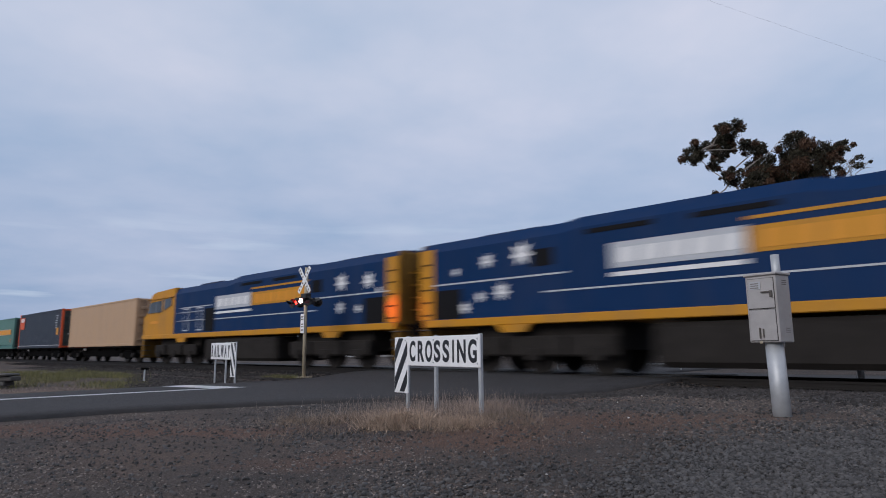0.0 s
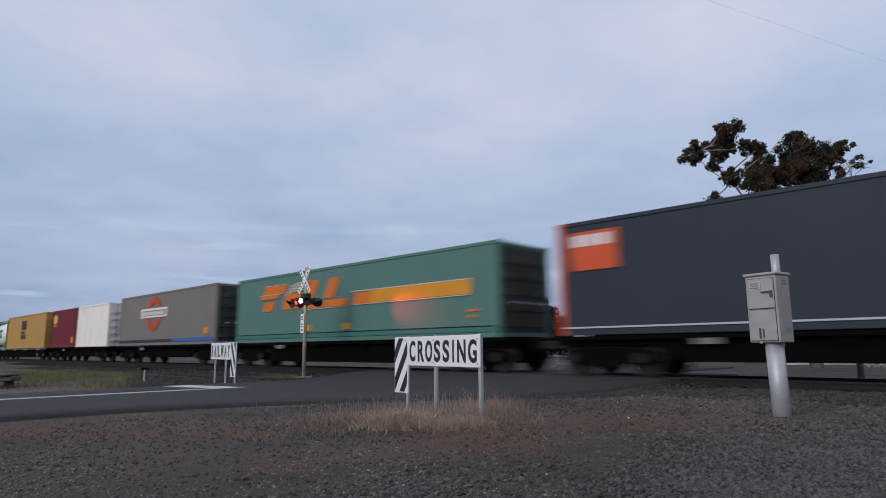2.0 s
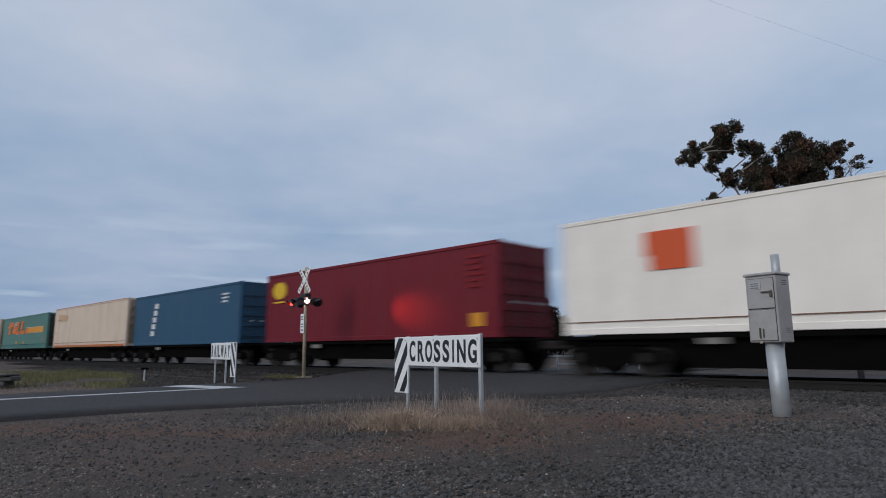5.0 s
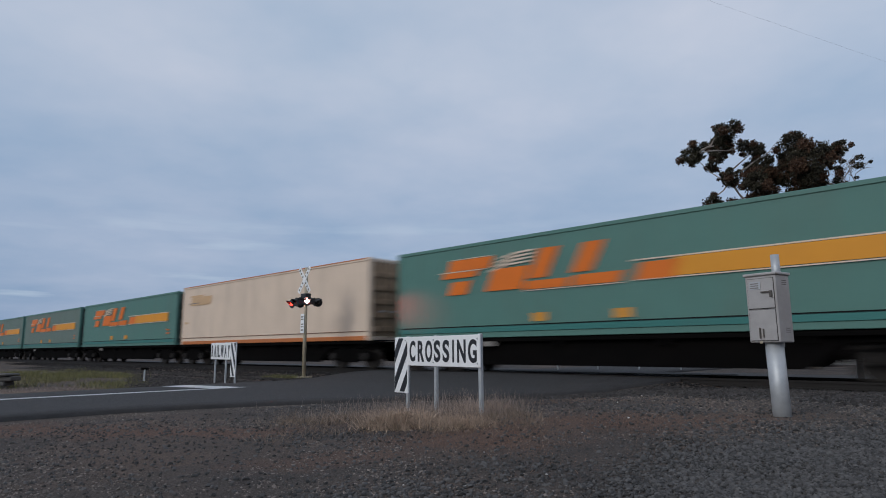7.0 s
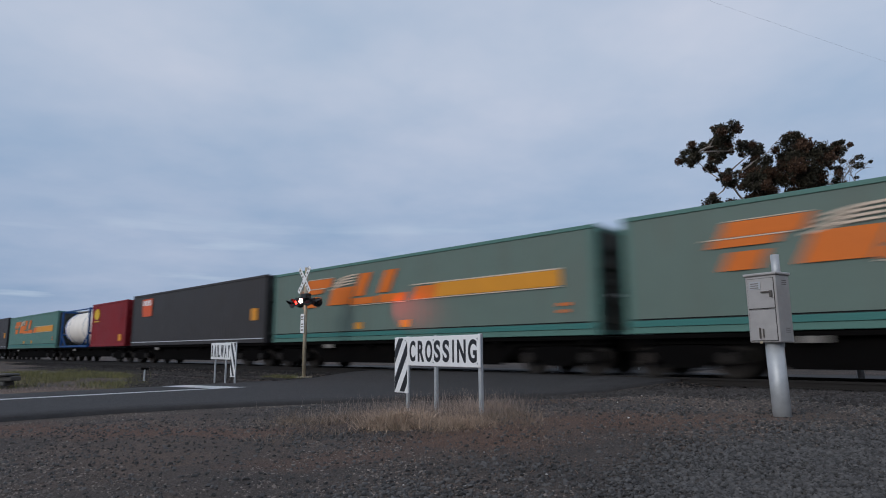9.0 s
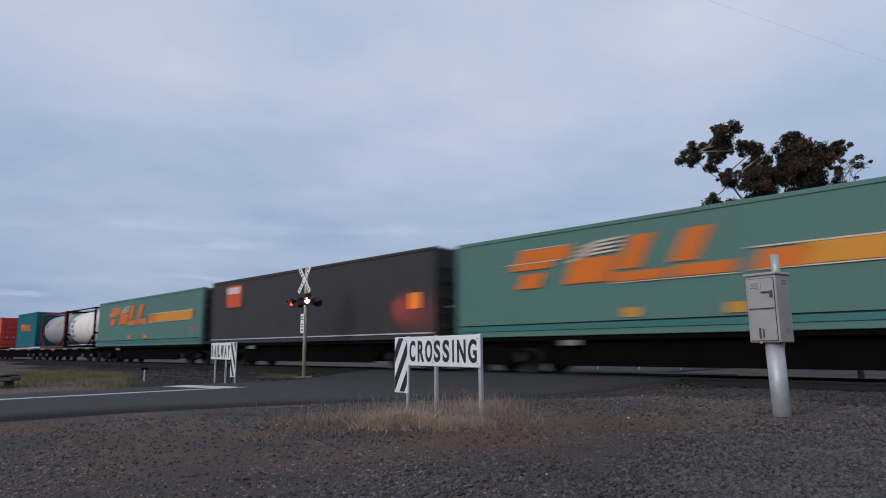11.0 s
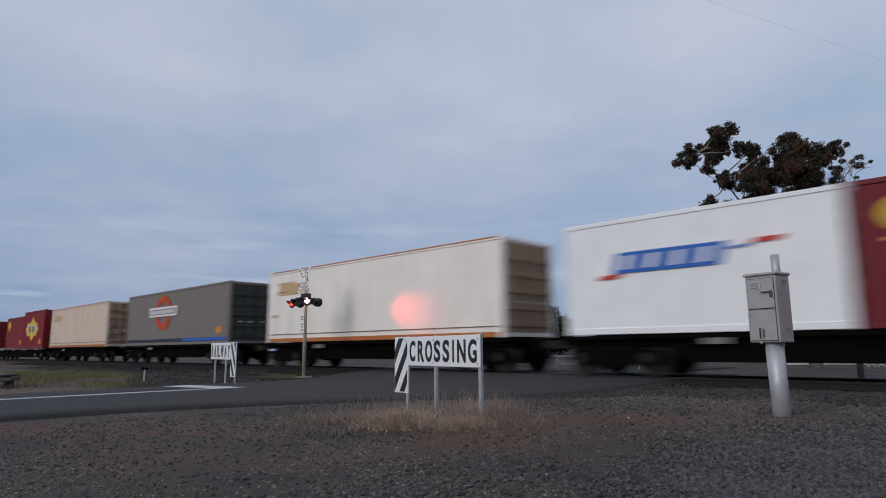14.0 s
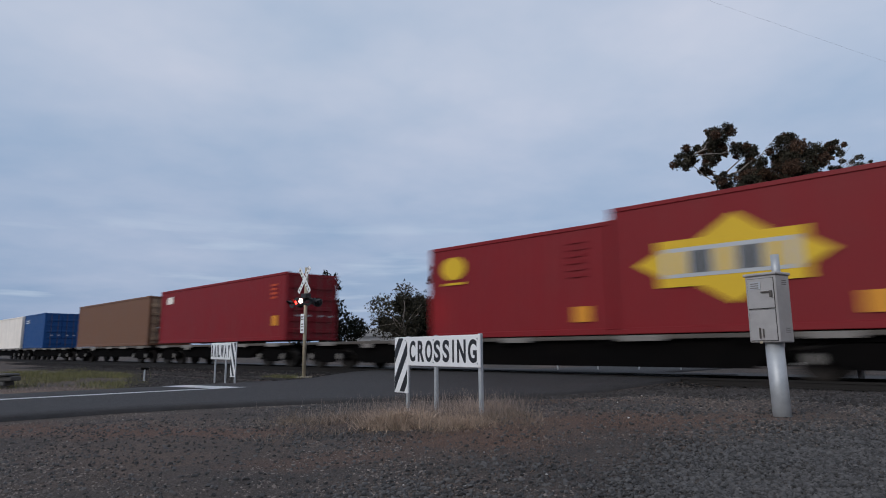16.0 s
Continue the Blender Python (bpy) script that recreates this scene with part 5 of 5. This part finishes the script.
def cable():
    bm = bmesh.new()
    a, b = Vector((7.4, 16.0, 10.48)), Vector((15.24, 20.0, 10.52))
    pts = []
    for k in range(41):
        f = -4.0 + 9.0 * k / 40
        p = a.lerp(b, f)
        p.z += .02 * (f - .5) ** 2
        pts.append(p)
    for p, q in zip(pts, pts[1:]):
        tube_into(bm, p, q, .0018, sides=5, caps=False)
    tagged(part("overhead_cable", bm, CABLE), "thin dark overhead cable against the sky", "cable")


cable()


# ---- trees ----
def leaf_cloud(count, centres, size, seed, flat=.62):
    """Thousands of small drooping leaves gathered in clumps; centres: rows of x, y, z, radius."""
    rng = np.random.default_rng(seed)
    c = np.array(centres)
    w = c[:, 3] ** 2
    pick = rng.choice(len(c), count, p=w / w.sum())
    d = rng.normal(size=(count, 3))
    d /= np.linalg.norm(d, axis=1)[:, None]
    rad = rng.uniform(.2, 1.0, count) ** .42
    # sub-clumps inside each clump break the outline
    lump = .86 + .26 * np.sin(d[:, 0] * 7 + pick * 1.7) * np.sin(d[:, 2] * 6 + pick) + .12 * np.sin(d[:, 1] * 9 + pick * 2.3)
    pos = c[pick, :3] + d * (rad * lump * c[pick, 3])[:, None] * np.array([1, 1, flat])
    u = rng.normal(size=(count, 3))
    u[:, 2] -= .5
    u /= np.linalg.norm(u, axis=1)[:, None]
    v = np.cross(u, rng.normal(size=(count, 3)))
    v /= np.linalg.norm(v, axis=1)[:, None]
    ln = size * rng.uniform(.6, 1.4, count)[:, None]
    wd = ln * rng.uniform(.3, .55, count)[:, None]
    verts = np.stack([pos - u * ln, pos + v * wd, pos + u * ln, pos - v * wd], axis=1).reshape(-1, 3)
    return verts


def quads(name, verts, mat, parent=None, label=""):
    count = len(verts) // 4
    me = bpy.data.meshes.new(name)
    me.vertices.add(len(verts))
    me.vertices.foreach_set("co", verts.astype(np.float32).ravel())
    me.loops.add(len(verts))
    me.loops.foreach_set("vertex_index", np.arange(len(verts), dtype=np.int32))
    me.polygons.add(count)
    me.polygons.foreach_set("loop_start", np.arange(0, len(verts), 4, dtype=np.int32))
    me.polygons.foreach_set("loop_total", np.full(count, 4, dtype=np.int32))
    me.update()
    me.validate()
    return part(name, me, mat, parent, label) if me.materials.append(mat) is None else None


def limb_into(bm, a, b, r0, r1, rng, bends=4, wobble=.12):
    a, b = Vector(a), Vector(b)
    pts = [a]
    for k in range(1, bends):
        f = k / bends
        p = a.lerp(b, f) + Vector((rng.uniform(-1, 1), rng.uniform(-1, 1), rng.uniform(-.3, 1))) * wobble * (b - a).length * .5
        pts.append(p)
    pts.append(b)
    for k in range(bends):
        ra, rb = r0 + (r1 - r0) * k / bends, r0 + (r1 - r0) * (k + 1) / bends
        tube_into(bm, pts[k], pts[k + 1], ra, rb, sides=7, caps=False)
    return pts


def gum_tree():
    rng = random.Random(5)
    root = thing("gum_tree", "tall gum tree with pale limbs and bronze-green clumped crown", "tree", pose(16.65, 26, -.12))
    clumps = ((-5.71, 9.3, 0.47), (-4.67, 9.98, 0.47), (-4.07, 10.11, 0.54), (-4.29, 9.54, 0.36), (-3.46, 9.72, 0.28), (-4.76, 8.88, 0.26), (-4.05, 8.55, 0.21), (-4.79, 7.87, 0.38), (-2.67, 9.71, 0.38), (-1.83, 9.5, 0.52), (-0.85, 9.47, 0.4), (-0.01, 9.31, 0.28), (0.75, 9.53, 0.33), (-2.76, 8.74, 0.59), (-1.56, 8.48, 0.81), (-3.32, 7.99, 0.52), (-5.24, 7.0, 0.38), (-6.42, 5.8, 0.24), (-5.55, 6.14, 0.24), (-5.78, 4.63, 0.57), (-4.64, 4.79, 0.52), (-4.17, 6.82, 0.4), (-3.34, 5.15, 0.38), (-1.88, 5.43, 0.71), (-2.55, 6.81, 0.57), (-1.09, 7.35, 0.57), (0.11, 6.1, 0.66), (1.43, 7.08, 0.45), (0.01, 7.41, 0.24), (-0.75, 4.77, 0.47), (0.87, 4.88, 0.52), (-0.32, 3.21, 0.43))
    full = []
    for x, z, r in clumps:
        y0 = rng.uniform(-1.2, 1.2)
        full.append((x, y0, z, r * 1.15))
        for k in range(7):
            a = 2 * math.pi * (k + rng.uniform(-.4, .4)) / 7
            d = r * rng.uniform(.65, 1.0)
            full.append((x + d * math.cos(a), y0 + rng.uniform(-.6, .6), z + .9 * d * math.sin(a), r * rng.uniform(.36, .58)))
    # the dense heart of the crown, behind the outer boughs
    for k in range(24):
        a, d = 2.4 * k, ((k + .5) / 24) ** .5
        x, z, y0 = -1.0 + 2.35 * d * math.cos(a), 6.9 + 2.35 * d * math.sin(a), rng.uniform(-.4, 1.4)
        for j in range(8):
            full.append((x + rng.uniform(-.45, .45), y0 + rng.uniform(-.5, .5), z + rng.uniform(-.35, .35), rng.uniform(.2, .44)))
    # the looser lower boughs
    for k in range(11):
        a, d = 2.4 * k, ((k + .5) / 11) ** .5
        x, z, y0 = -4.3 + 1.5 * d * math.cos(a), 5.6 + 1.4 * d * math.sin(a), rng.uniform(-.8, 1.0)
        for j in range(8):
            full.append((x + rng.uniform(-.4, .4), y0 + rng.uniform(-.5, .5), z + rng.uniform(-.22, .22), rng.uniform(.12, .27)))
    bm = bmesh.new()
    crotches = []
    for base, top, r in (((-1.2, 0, -.2), (-1.5, .2, 5.2), .2), ((-1.1, .2, -.2), (.3, .4, 4.6), .17), ((-2.6, .4, -.2), (-5.0, -.2, 3.6), .13), ((-1.3, .1, -.2), (-2.8, .1, 5.6), .16)):
        pts = limb_into(bm, base, top, r, r * .6, rng, 5, .12)
        crotches += [(pts[2], r * .55), (pts[3], r * .5), (pts[5], r * .5)]
    part("trunk", bm, BARK_DARK, root, "smooth shaded trunks", flat=False)
    for i, (x, y, z, r) in enumerate(full):
        limbs = bmesh.new()
        if i % 8 == 0:
            crotches.append((Vector((x, y, z)), .05))
        best = min(crotches, key=lambda c: (c[0] - Vector((x, y, z))).length + (9 if (c[0] - Vector((x, y, z))).length < .01 else 1.5 if c[0].z > z - .3 and i % 8 == 0 else 0))
        pts = limb_into(limbs, best[0], (x, y, z), min(best[1], .028 + r * .04), .012, rng, 4, .16)
        for k in range(3):
            d = Vector((rng.uniform(-1, 1), rng.uniform(-1, 1), rng.uniform(-.2, .9))) * r * .8
            limb_into(limbs, pts[-1 - k % 2], Vector((x, y, z)) + d, .013, .006, rng, 2, .2)
        part("limb", limbs, BARK, root, "thin pale limb", flat=False)
    quads("crown", leaf_cloud(120000, full[::2], .05, 3, .85), LEAF, root, "dark olive leaves")
    quads("crown", leaf_cloud(110000, full[1::2], .05, 4, .85), LEAF_RED, root, "bronze leaves")
    return root


def thin_tree():
    """A slender half-bare gum: long fine limbs with a few tufts of leaves."""
    rng = random.Random(17)
    root = thing("gum_sapling", "slender half-bare gum with fine grey twigs and few leaves", "tree", pose(18.9, 27.6, -.1))
    bm = bmesh.new()
    tips = []
    for k in range(4):
        top = (rng.uniform(-1.0, 1.4), rng.uniform(-.6, .6), rng.uniform(7.6, 8.6))
        pts = limb_into(bm, (.2 * k - .3, 0, -.2), top, .07, .025, rng, 5, .08)
        for j in range(9):
            start = pts[rng.choice((2, 3, 4, 5))]
            tip = start + Vector((rng.uniform(-.9, 1.0), rng.uniform(-.6, .6), rng.uniform(.5, 1.5)))
            tip.z = min(tip.z, 9.6)
            twig = limb_into(bm, start, tip, .018, .006, rng, 3, .2)
            for i in range(3):
                limb_into(bm, twig[rng.choice((1, 2))], tip + Vector((rng.uniform(-.4, .4), rng.uniform(-.3, .3), rng.uniform(-.4, .3))), .009, .004, rng, 2, .2)
            tips.append((tip.x, tip.y, tip.z - .05, rng.uniform(.1, .26)))
    part("trunk", bm, BARK, root, "fine grey limbs", flat=False)
    quads("crown", leaf_cloud(5200, tips, .05, 19, .7), LEAF, root, "thin dark leaves")


thin_tree()


def far_tree(x, y, height, width, seed, mat, sparse=False):
    rng = random.Random(seed)
    root = thing("far_tree", "dark leafy tree in the distance" if not sparse else "thin grey-leaved tree in the distance", "tree", pose(x, y, -.05), "far trees")
    bm = bmesh.new()
    full = []
    for k in range(9 if not sparse else 8):
        f = rng.uniform(.22, .92)
        half = width / 2 * (1 - .55 * max(0, f - .5))
        full.append((rng.uniform(-1, 1) * half, rng.uniform(-1, 1) * half * .6, height * f, width * rng.uniform(.2, .32)))
    full.append((0, 0, height * .88, width * .24))
    full.append((0, 0, height * .45, width * .42))
    limb_into(bm, (0, 0, -.1), (0, 0, height * .6), width * .035, width * .015, rng, 4, .08)
    for cx, cy, cz, r in full:
        limb_into(bm, (0, 0, height * rng.uniform(.15, .45)), (cx, cy, cz), width * .014, .02, rng, 3, .15)
    part("trunk", bm, BARK, root, "pale trunk", flat=False)
    quads("crown", leaf_cloud((14000 if y < 50 else 9000) if not sparse else 4000, full, .0029 * y if not sparse else .15, seed, .9), mat, root, "dark leaves")
    return root


TREE = gum_tree()
for x, y, h, w, seed, mat, sparse in ((-12.4, 66, 8.9, 6.8, 1, LEAF_DARK, False), (-8.9, 95, 5.6, 5.0, 2, LEAF_DARK, False), (-4.2, 66, 8.0, 5.8, 3, LEAF, True), (-2.8, 70, 6.6, 5.0, 15, LEAF_DARK, False),
                                      (2.1, 66, 10.2, 6.4, 4, LEAF_DARK, False), (6.2, 64, 8.6, 4.8, 5, LEAF_DARK, False), (9.2, 67, 7.0, 4.6, 6, LEAF_RED, False), (-.2, 80, 7.2, 6.0, 7, LEAF_DARK, False),
                                      (17.4, 62, 8.4, 5.2, 8, LEAF, True), (20.3, 62, 6.6, 5.4, 9, LEAF_DARK, False), (20.4, 44, 4.5, 6.4, 10, LEAF_DARK, False), (24.4, 43, 4.4, 6.0, 11, LEAF_DARK, False),
                                      (28.4, 41, 4.8, 6.4, 16, LEAF_DARK, False), (32.5, 42, 5.4, 7.0, 17, LEAF_DARK, False), (-31, 98, 6.6, 5.5, 12, LEAF_DARK, False), (-41.5, 90, 5.0, 5.0, 18, LEAF_DARK, False), (30.5, 60, 8.0, 8.0, 13, LEAF_DARK, False), (12.8, 75, 5.6, 6.0, 14, LEAF_DARK, False)):
    far_tree(x, y, h, w, seed, mat, sparse)


# ---- loose stones, straw and grass ----
def scatter_stones(name, label, points, sizes, mat, seed, squash=.7, plain=False):
    """One mesh of many small angular stones."""
    rng = np.random.default_rng(seed)
    ico = bmesh.new()
    if plain:
        bmesh.ops.create_cube(ico, size=1.3)
        bmesh.ops.triangulate(ico, faces=ico.faces[:])
    else:
        bmesh.ops.create_icosphere(ico, subdivisions=1, radius=1.0)
    ico.verts.ensure_lookup_table()
    base = np.array([v.co[:] for v in ico.verts])
    tris = np.array([[v.index for v in f.verts] for f in ico.faces])
    ico.free()
    count = len(points)
    shapes = base[None] * rng.uniform(.62, 1.25, (12, len(base), 1))
    pick = rng.integers(0, 12, count)
    q = rng.normal(size=(count, 4))
    q /= np.linalg.norm(q, axis=1)[:, None]
    w, x, y, z = q.T
    rot = np.stack([1 - 2 * (y * y + z * z), 2 * (x * y - w * z), 2 * (x * z + w * y), 2 * (x * y + w * z), 1 - 2 * (x * x + z * z), 2 * (y * z - w * x), 2 * (x * z - w * y), 2 * (y * z + w * x), 1 - 2 * (x * x + y * y)], axis=1).reshape(-1, 3, 3)
    aspect = rng.uniform(.65, 1.3, (count, 1, 3))
    v = np.einsum("nij,nkj->nki", rot, shapes[pick] * aspect) * sizes[:, None, None]
    v[:, :, 2] *= squash
    v += points[:, None, :]
    faces = (tris[None] + (np.arange(count) * len(base))[:, None, None]).reshape(-1)
    me = bpy.data.meshes.new(name)
    me.vertices.add(count * len(base))
    me.vertices.foreach_set("co", v.astype(np.float32).ravel())
    me.loops.add(len(faces))
    me.loops.foreach_set("vertex_index", faces.astype(np.int32))
    me.polygons.add(len(faces) // 3)
    me.polygons.foreach_set("loop_start", np.arange(0, len(faces), 3, dtype=np.int32))
    me.polygons.foreach_set("loop_total", np.full(len(faces) // 3, 3, dtype=np.int32))
    me.update()
    me.validate()
    me.shade_flat()
    me.materials.append(mat)
    tagged(new(name, me), label, "gravel", kind="stuff")


def on_road(s, n, margin=0.0):
    a, b = road_edges(n)
    return a - margin < s < b + margin


def patch(s, n, scale, seed):
    return noise.noise(Vector((s * scale, n * scale, seed)))


def ground_points(count, keep, rng, s0, s1, n0, n1, sink):
    pts = []
    while len(pts) < count:
        s, n = rng.uniform(s0, s1), rng.uniform(n0, n1)
        if keep(s, n, rng):
            p = site(s, n, land(s, n) - sink)
            pts.append((p.x, p.y, p.z))
    return np.array(pts)


def build_stones():
    rng = random.Random(11)
    nrng = np.random.default_rng(12)

    def in_view(s, n):
        p = site(s, n)
        return p.y > 3.2 and abs(p.x) < p.y * .78 + .6

    def coarse(s, n, r):
        if not in_view(s, n) or on_road(s, n, .3):
            return False
        edge = s - .3 * (n - 5) + 1.6 * patch(s, n, .5, 3)
        near_bank = smooth(9.2, 10.4, n) * smooth(-8.5, -6.5, s)
        return r.random() < .03 + .97 * max(near_bank * .15, smooth(-3.0, -.6, edge) ** 1.5, .1 * smooth(.1, .35, patch(s, n, .45, 8)))
    pts = ground_points(48000, coarse, rng, -9, 5.5, 1.0, 12.4, -.004)
    scatter_stones("ballast_stones", "grey crushed basalt stones spread beside the track", pts, nrng.uniform(.1, 1, len(pts)) ** 2.0 * .014 + .0075, STONE_COARSE, 21, .85)

    def fine(s, n, r):
        if not in_view(s, n) or on_road(s, n, .15):
            return False
        p = site(s, n)
        if bare_earth(p.x, p.y) > r.random() * 1.15:
            return False
        return r.random() < .4 + 1.0 * patch(s, n, .6, 5)
    pts = ground_points(70000, fine, rng, -12.5, 3, 1.0, 11.0, 0.0)
    scatter_stones("gravel", "dark fine gravel on brown earth", pts, nrng.uniform(.1, 1, len(pts)) ** 4.0 * .011 + .0032, STONE, 22, plain=True)

    # bed stones take BALLAST, whose dark colour includes the train's shade
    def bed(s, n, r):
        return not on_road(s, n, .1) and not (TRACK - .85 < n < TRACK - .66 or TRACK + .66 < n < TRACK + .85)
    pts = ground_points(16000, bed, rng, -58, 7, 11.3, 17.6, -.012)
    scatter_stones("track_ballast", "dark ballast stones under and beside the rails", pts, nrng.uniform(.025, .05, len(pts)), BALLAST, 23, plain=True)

    def bank(s, n, r):
        return in_view(s, n) and not on_road(s, n, .15) and r.random() < smooth(8.6, 10.2, n + .5 * patch(s, n, 1.0, 6))
    pts = ground_points(15000, bank, rng, -8.5, 6, 8.6, 12.6, -.004)
    scatter_stones("bank_stones", "dark basalt stones banked against the track", pts, nrng.uniform(.1, 1, len(pts)) ** 1.6 * .022 + .012, STONE_DARK, 26, .85, plain=True)

    def shoulder(s, n, r):
        p = site(s, n)
        return not on_road(s, n, .2) and (n > 9.2 or p.x > -.5 * p.y)
    pts = ground_points(12000, shoulder, rng, -45, -16.4, 6.0, 11.6, -.005)
    scatter_stones("shoulder_gravel", "grey gravel shoulder along the railway", pts, nrng.uniform(.02, .045, len(pts)), STONE_DARK, 24, plain=True)
    pts = ground_points(70, lambda s, n, r: in_view(s, n) and not on_road(s, n), rng, -12, 4, 1.5, 11, -.008)
    scatter_stones("pale_pebbles", "scattered pale pebbles and litter flakes", pts, nrng.uniform(.005, .014, len(pts)), PEBBLE, 25, .5)


def blades(name, label, spots, mat, seed, tall, wide, lean=.5):
    """Narrow grass blades; spots: rows of x, y, z and a height factor."""
    rng = np.random.default_rng(seed)
    p = np.array(spots)
    count = len(p)
    h = tall * p[:, 3] * rng.uniform(.5, 1.25, count)
    a = rng.uniform(0, 2 * np.pi, count)
    side = np.stack([np.cos(a), np.sin(a), np.zeros(count)], axis=1) * (wide * rng.uniform(.6, 1.3, count))[:, None]
    b = rng.uniform(0, 2 * np.pi, count)
    tip = np.stack([np.cos(b), np.sin(b), np.zeros(count)], axis=1) * (h * lean * rng.uniform(.1, 1.2, count))[:, None]
    up = np.zeros((count, 3))
    up[:, 2] = h
    base = p[:, :3]
    verts = np.stack([base - side, base + side, base + side * .25 + tip + up, base - side * .25 + tip + up], axis=1).reshape(-1, 3)
    ob = quads(name, verts, mat)
    tagged(ob, label, "grass", kind="stuff")


def build_grass():
    rng = random.Random(31)

    def spots(count, centre, spread, factor, edge=None):
        out = []
        while len(out) < count:
            s, n = rng.gauss(centre[0], spread[0]), rng.gauss(centre[1], spread[1])
            if on_road(s, n, .1) or (edge and not edge(s, n)):
                continue
            p = site(s, n, land(s, n) - .01)
            out.append((p.x, p.y, p.z, factor * rng.uniform(.6, 1.2)))
        return out
    def plan(x, y):
        return Vector((x, y, 0)).dot(ALONG), Vector((x, y, 0)).dot(ACROSS)
    tufts = []
    for k in range(110):
        x = rng.uniform(-2.1, .85)
        tufts += spots(55, plan(x, rng.gauss(7.6 - .25 * x, .65)), (.14, .14), rng.uniform(.25, 1.0))
    tufts += spots(1500, plan(-.6, 7.9), (.8, .5), .4)
    blades("dry_grass", "dry straw-brown grass tufts round the sign posts", tufts, DRY, 41, .14, .0026, 1.2)
    mound = spots(3400, plan(-.52, 6.95), (.17, .15), .9) + spots(1800, plan(.12, 6.75), (.2, .14), .6) + spots(900, plan(.5, 8.6), (.2, .16), .7)
    blades("straw_mound", "flattened mound of pale dry straw", mound, PALE_STRAW, 42, .17, .0032, 1.6)
    stems = spots(900, plan(-.2, 8.2), (.5, .4), .8) + spots(500, plan(.5, 7.7), (.28, .3), .75) + spots(350, plan(-1.1, 8.2), (.4, .4), .7)
    blades("seed_stems", "thin grey dry seed stems standing by the posts", stems, DRY_GREY, 43, .33, .002, .6)
    low = spots(22000, plan(.5, 6.2), (.85, .75), .35) + spots(6000, plan(2.2, 6.3), (.8, .6), .3) + spots(4000, plan(1.8, 9.6), (.6, .5), .4)
    blades("low_straw", "low sparse brown straw on gravel", low, STRAW_LOW, 44, .055, .0028, 1.8)
    green = []
    while len(green) < 15000:
        s, n = rng.uniform(-36, -17.6), rng.uniform(4.2, 9.6)
        p = site(s, n)
        if p.x < -.5 * p.y - .6 * patch(s, n, .8, 9) and patch(s, n, .3, 2) > -.2:
            green += spots(90, (s, n), (.3, .3), rng.uniform(.4, 1.0))
    green += spots(900, (-18.1, 11.1), (.4, .2), .7)
    blades("green_grass", "rough green grass on the far verge", green, GRASS, 45, .17, .008, .8)
    pale = spots(5500, (-17.6, 3.9), (.8, .9), .6, lambda s, n: site(s, n).x < -.52 * site(s, n).y) + spots(2500, (-24, 5.0), (3, .9), .7)
    blades("pale_grass", "dry pinkish grass along the road edge", pale, DRY_GREY, 46, .11, .005, .9)


build_stones()
build_grass()


def motions():
    for ob, at in MOVERS:
        walk(ob, [(0.0, site_pose(at, TRACK, RAIL_TOP)), (16.0, site_pose(at + SPEED * 16.0, TRACK, RAIL_TOP))])
    # the tree leans slowly in the wind
    sway = ((0, 7), (1, 4), (2, 6), (3, 6), (4, 3), (6.5, 2), (7, 3), (7.5, 0), (8, 0), (9, 1), (11.5, 1), (12.5, -1), (13.5, -4), (14.5, -7), (15.5, -10), (16, -10))
    walk(TREE, [(t, pose(16.65, 26, -.12, 0, .14 * a, 0)) for t, a in sway])
    # the lamps take turns: each lit lens slides out through its dark lens for 0.728 s
    for lens, phase, off in BLINKS:
        rows = []
        lit = phase == 0
        t, k = 0.0, 0
        out, home = pose(0, -.034, 0), pose(0, .06, 0)
        rows.append((0.0, out if lit else home))
        while True:
            t = off + .728 * k
            if t > 15.9:
                break
            rows.append((t - .02, out if lit else home))
            lit = not lit
            rows.append((t + .02, out if lit else home))
            k += 1
        rows.append((16.0, out if lit else home))
        walk(lens, rows)


motions()
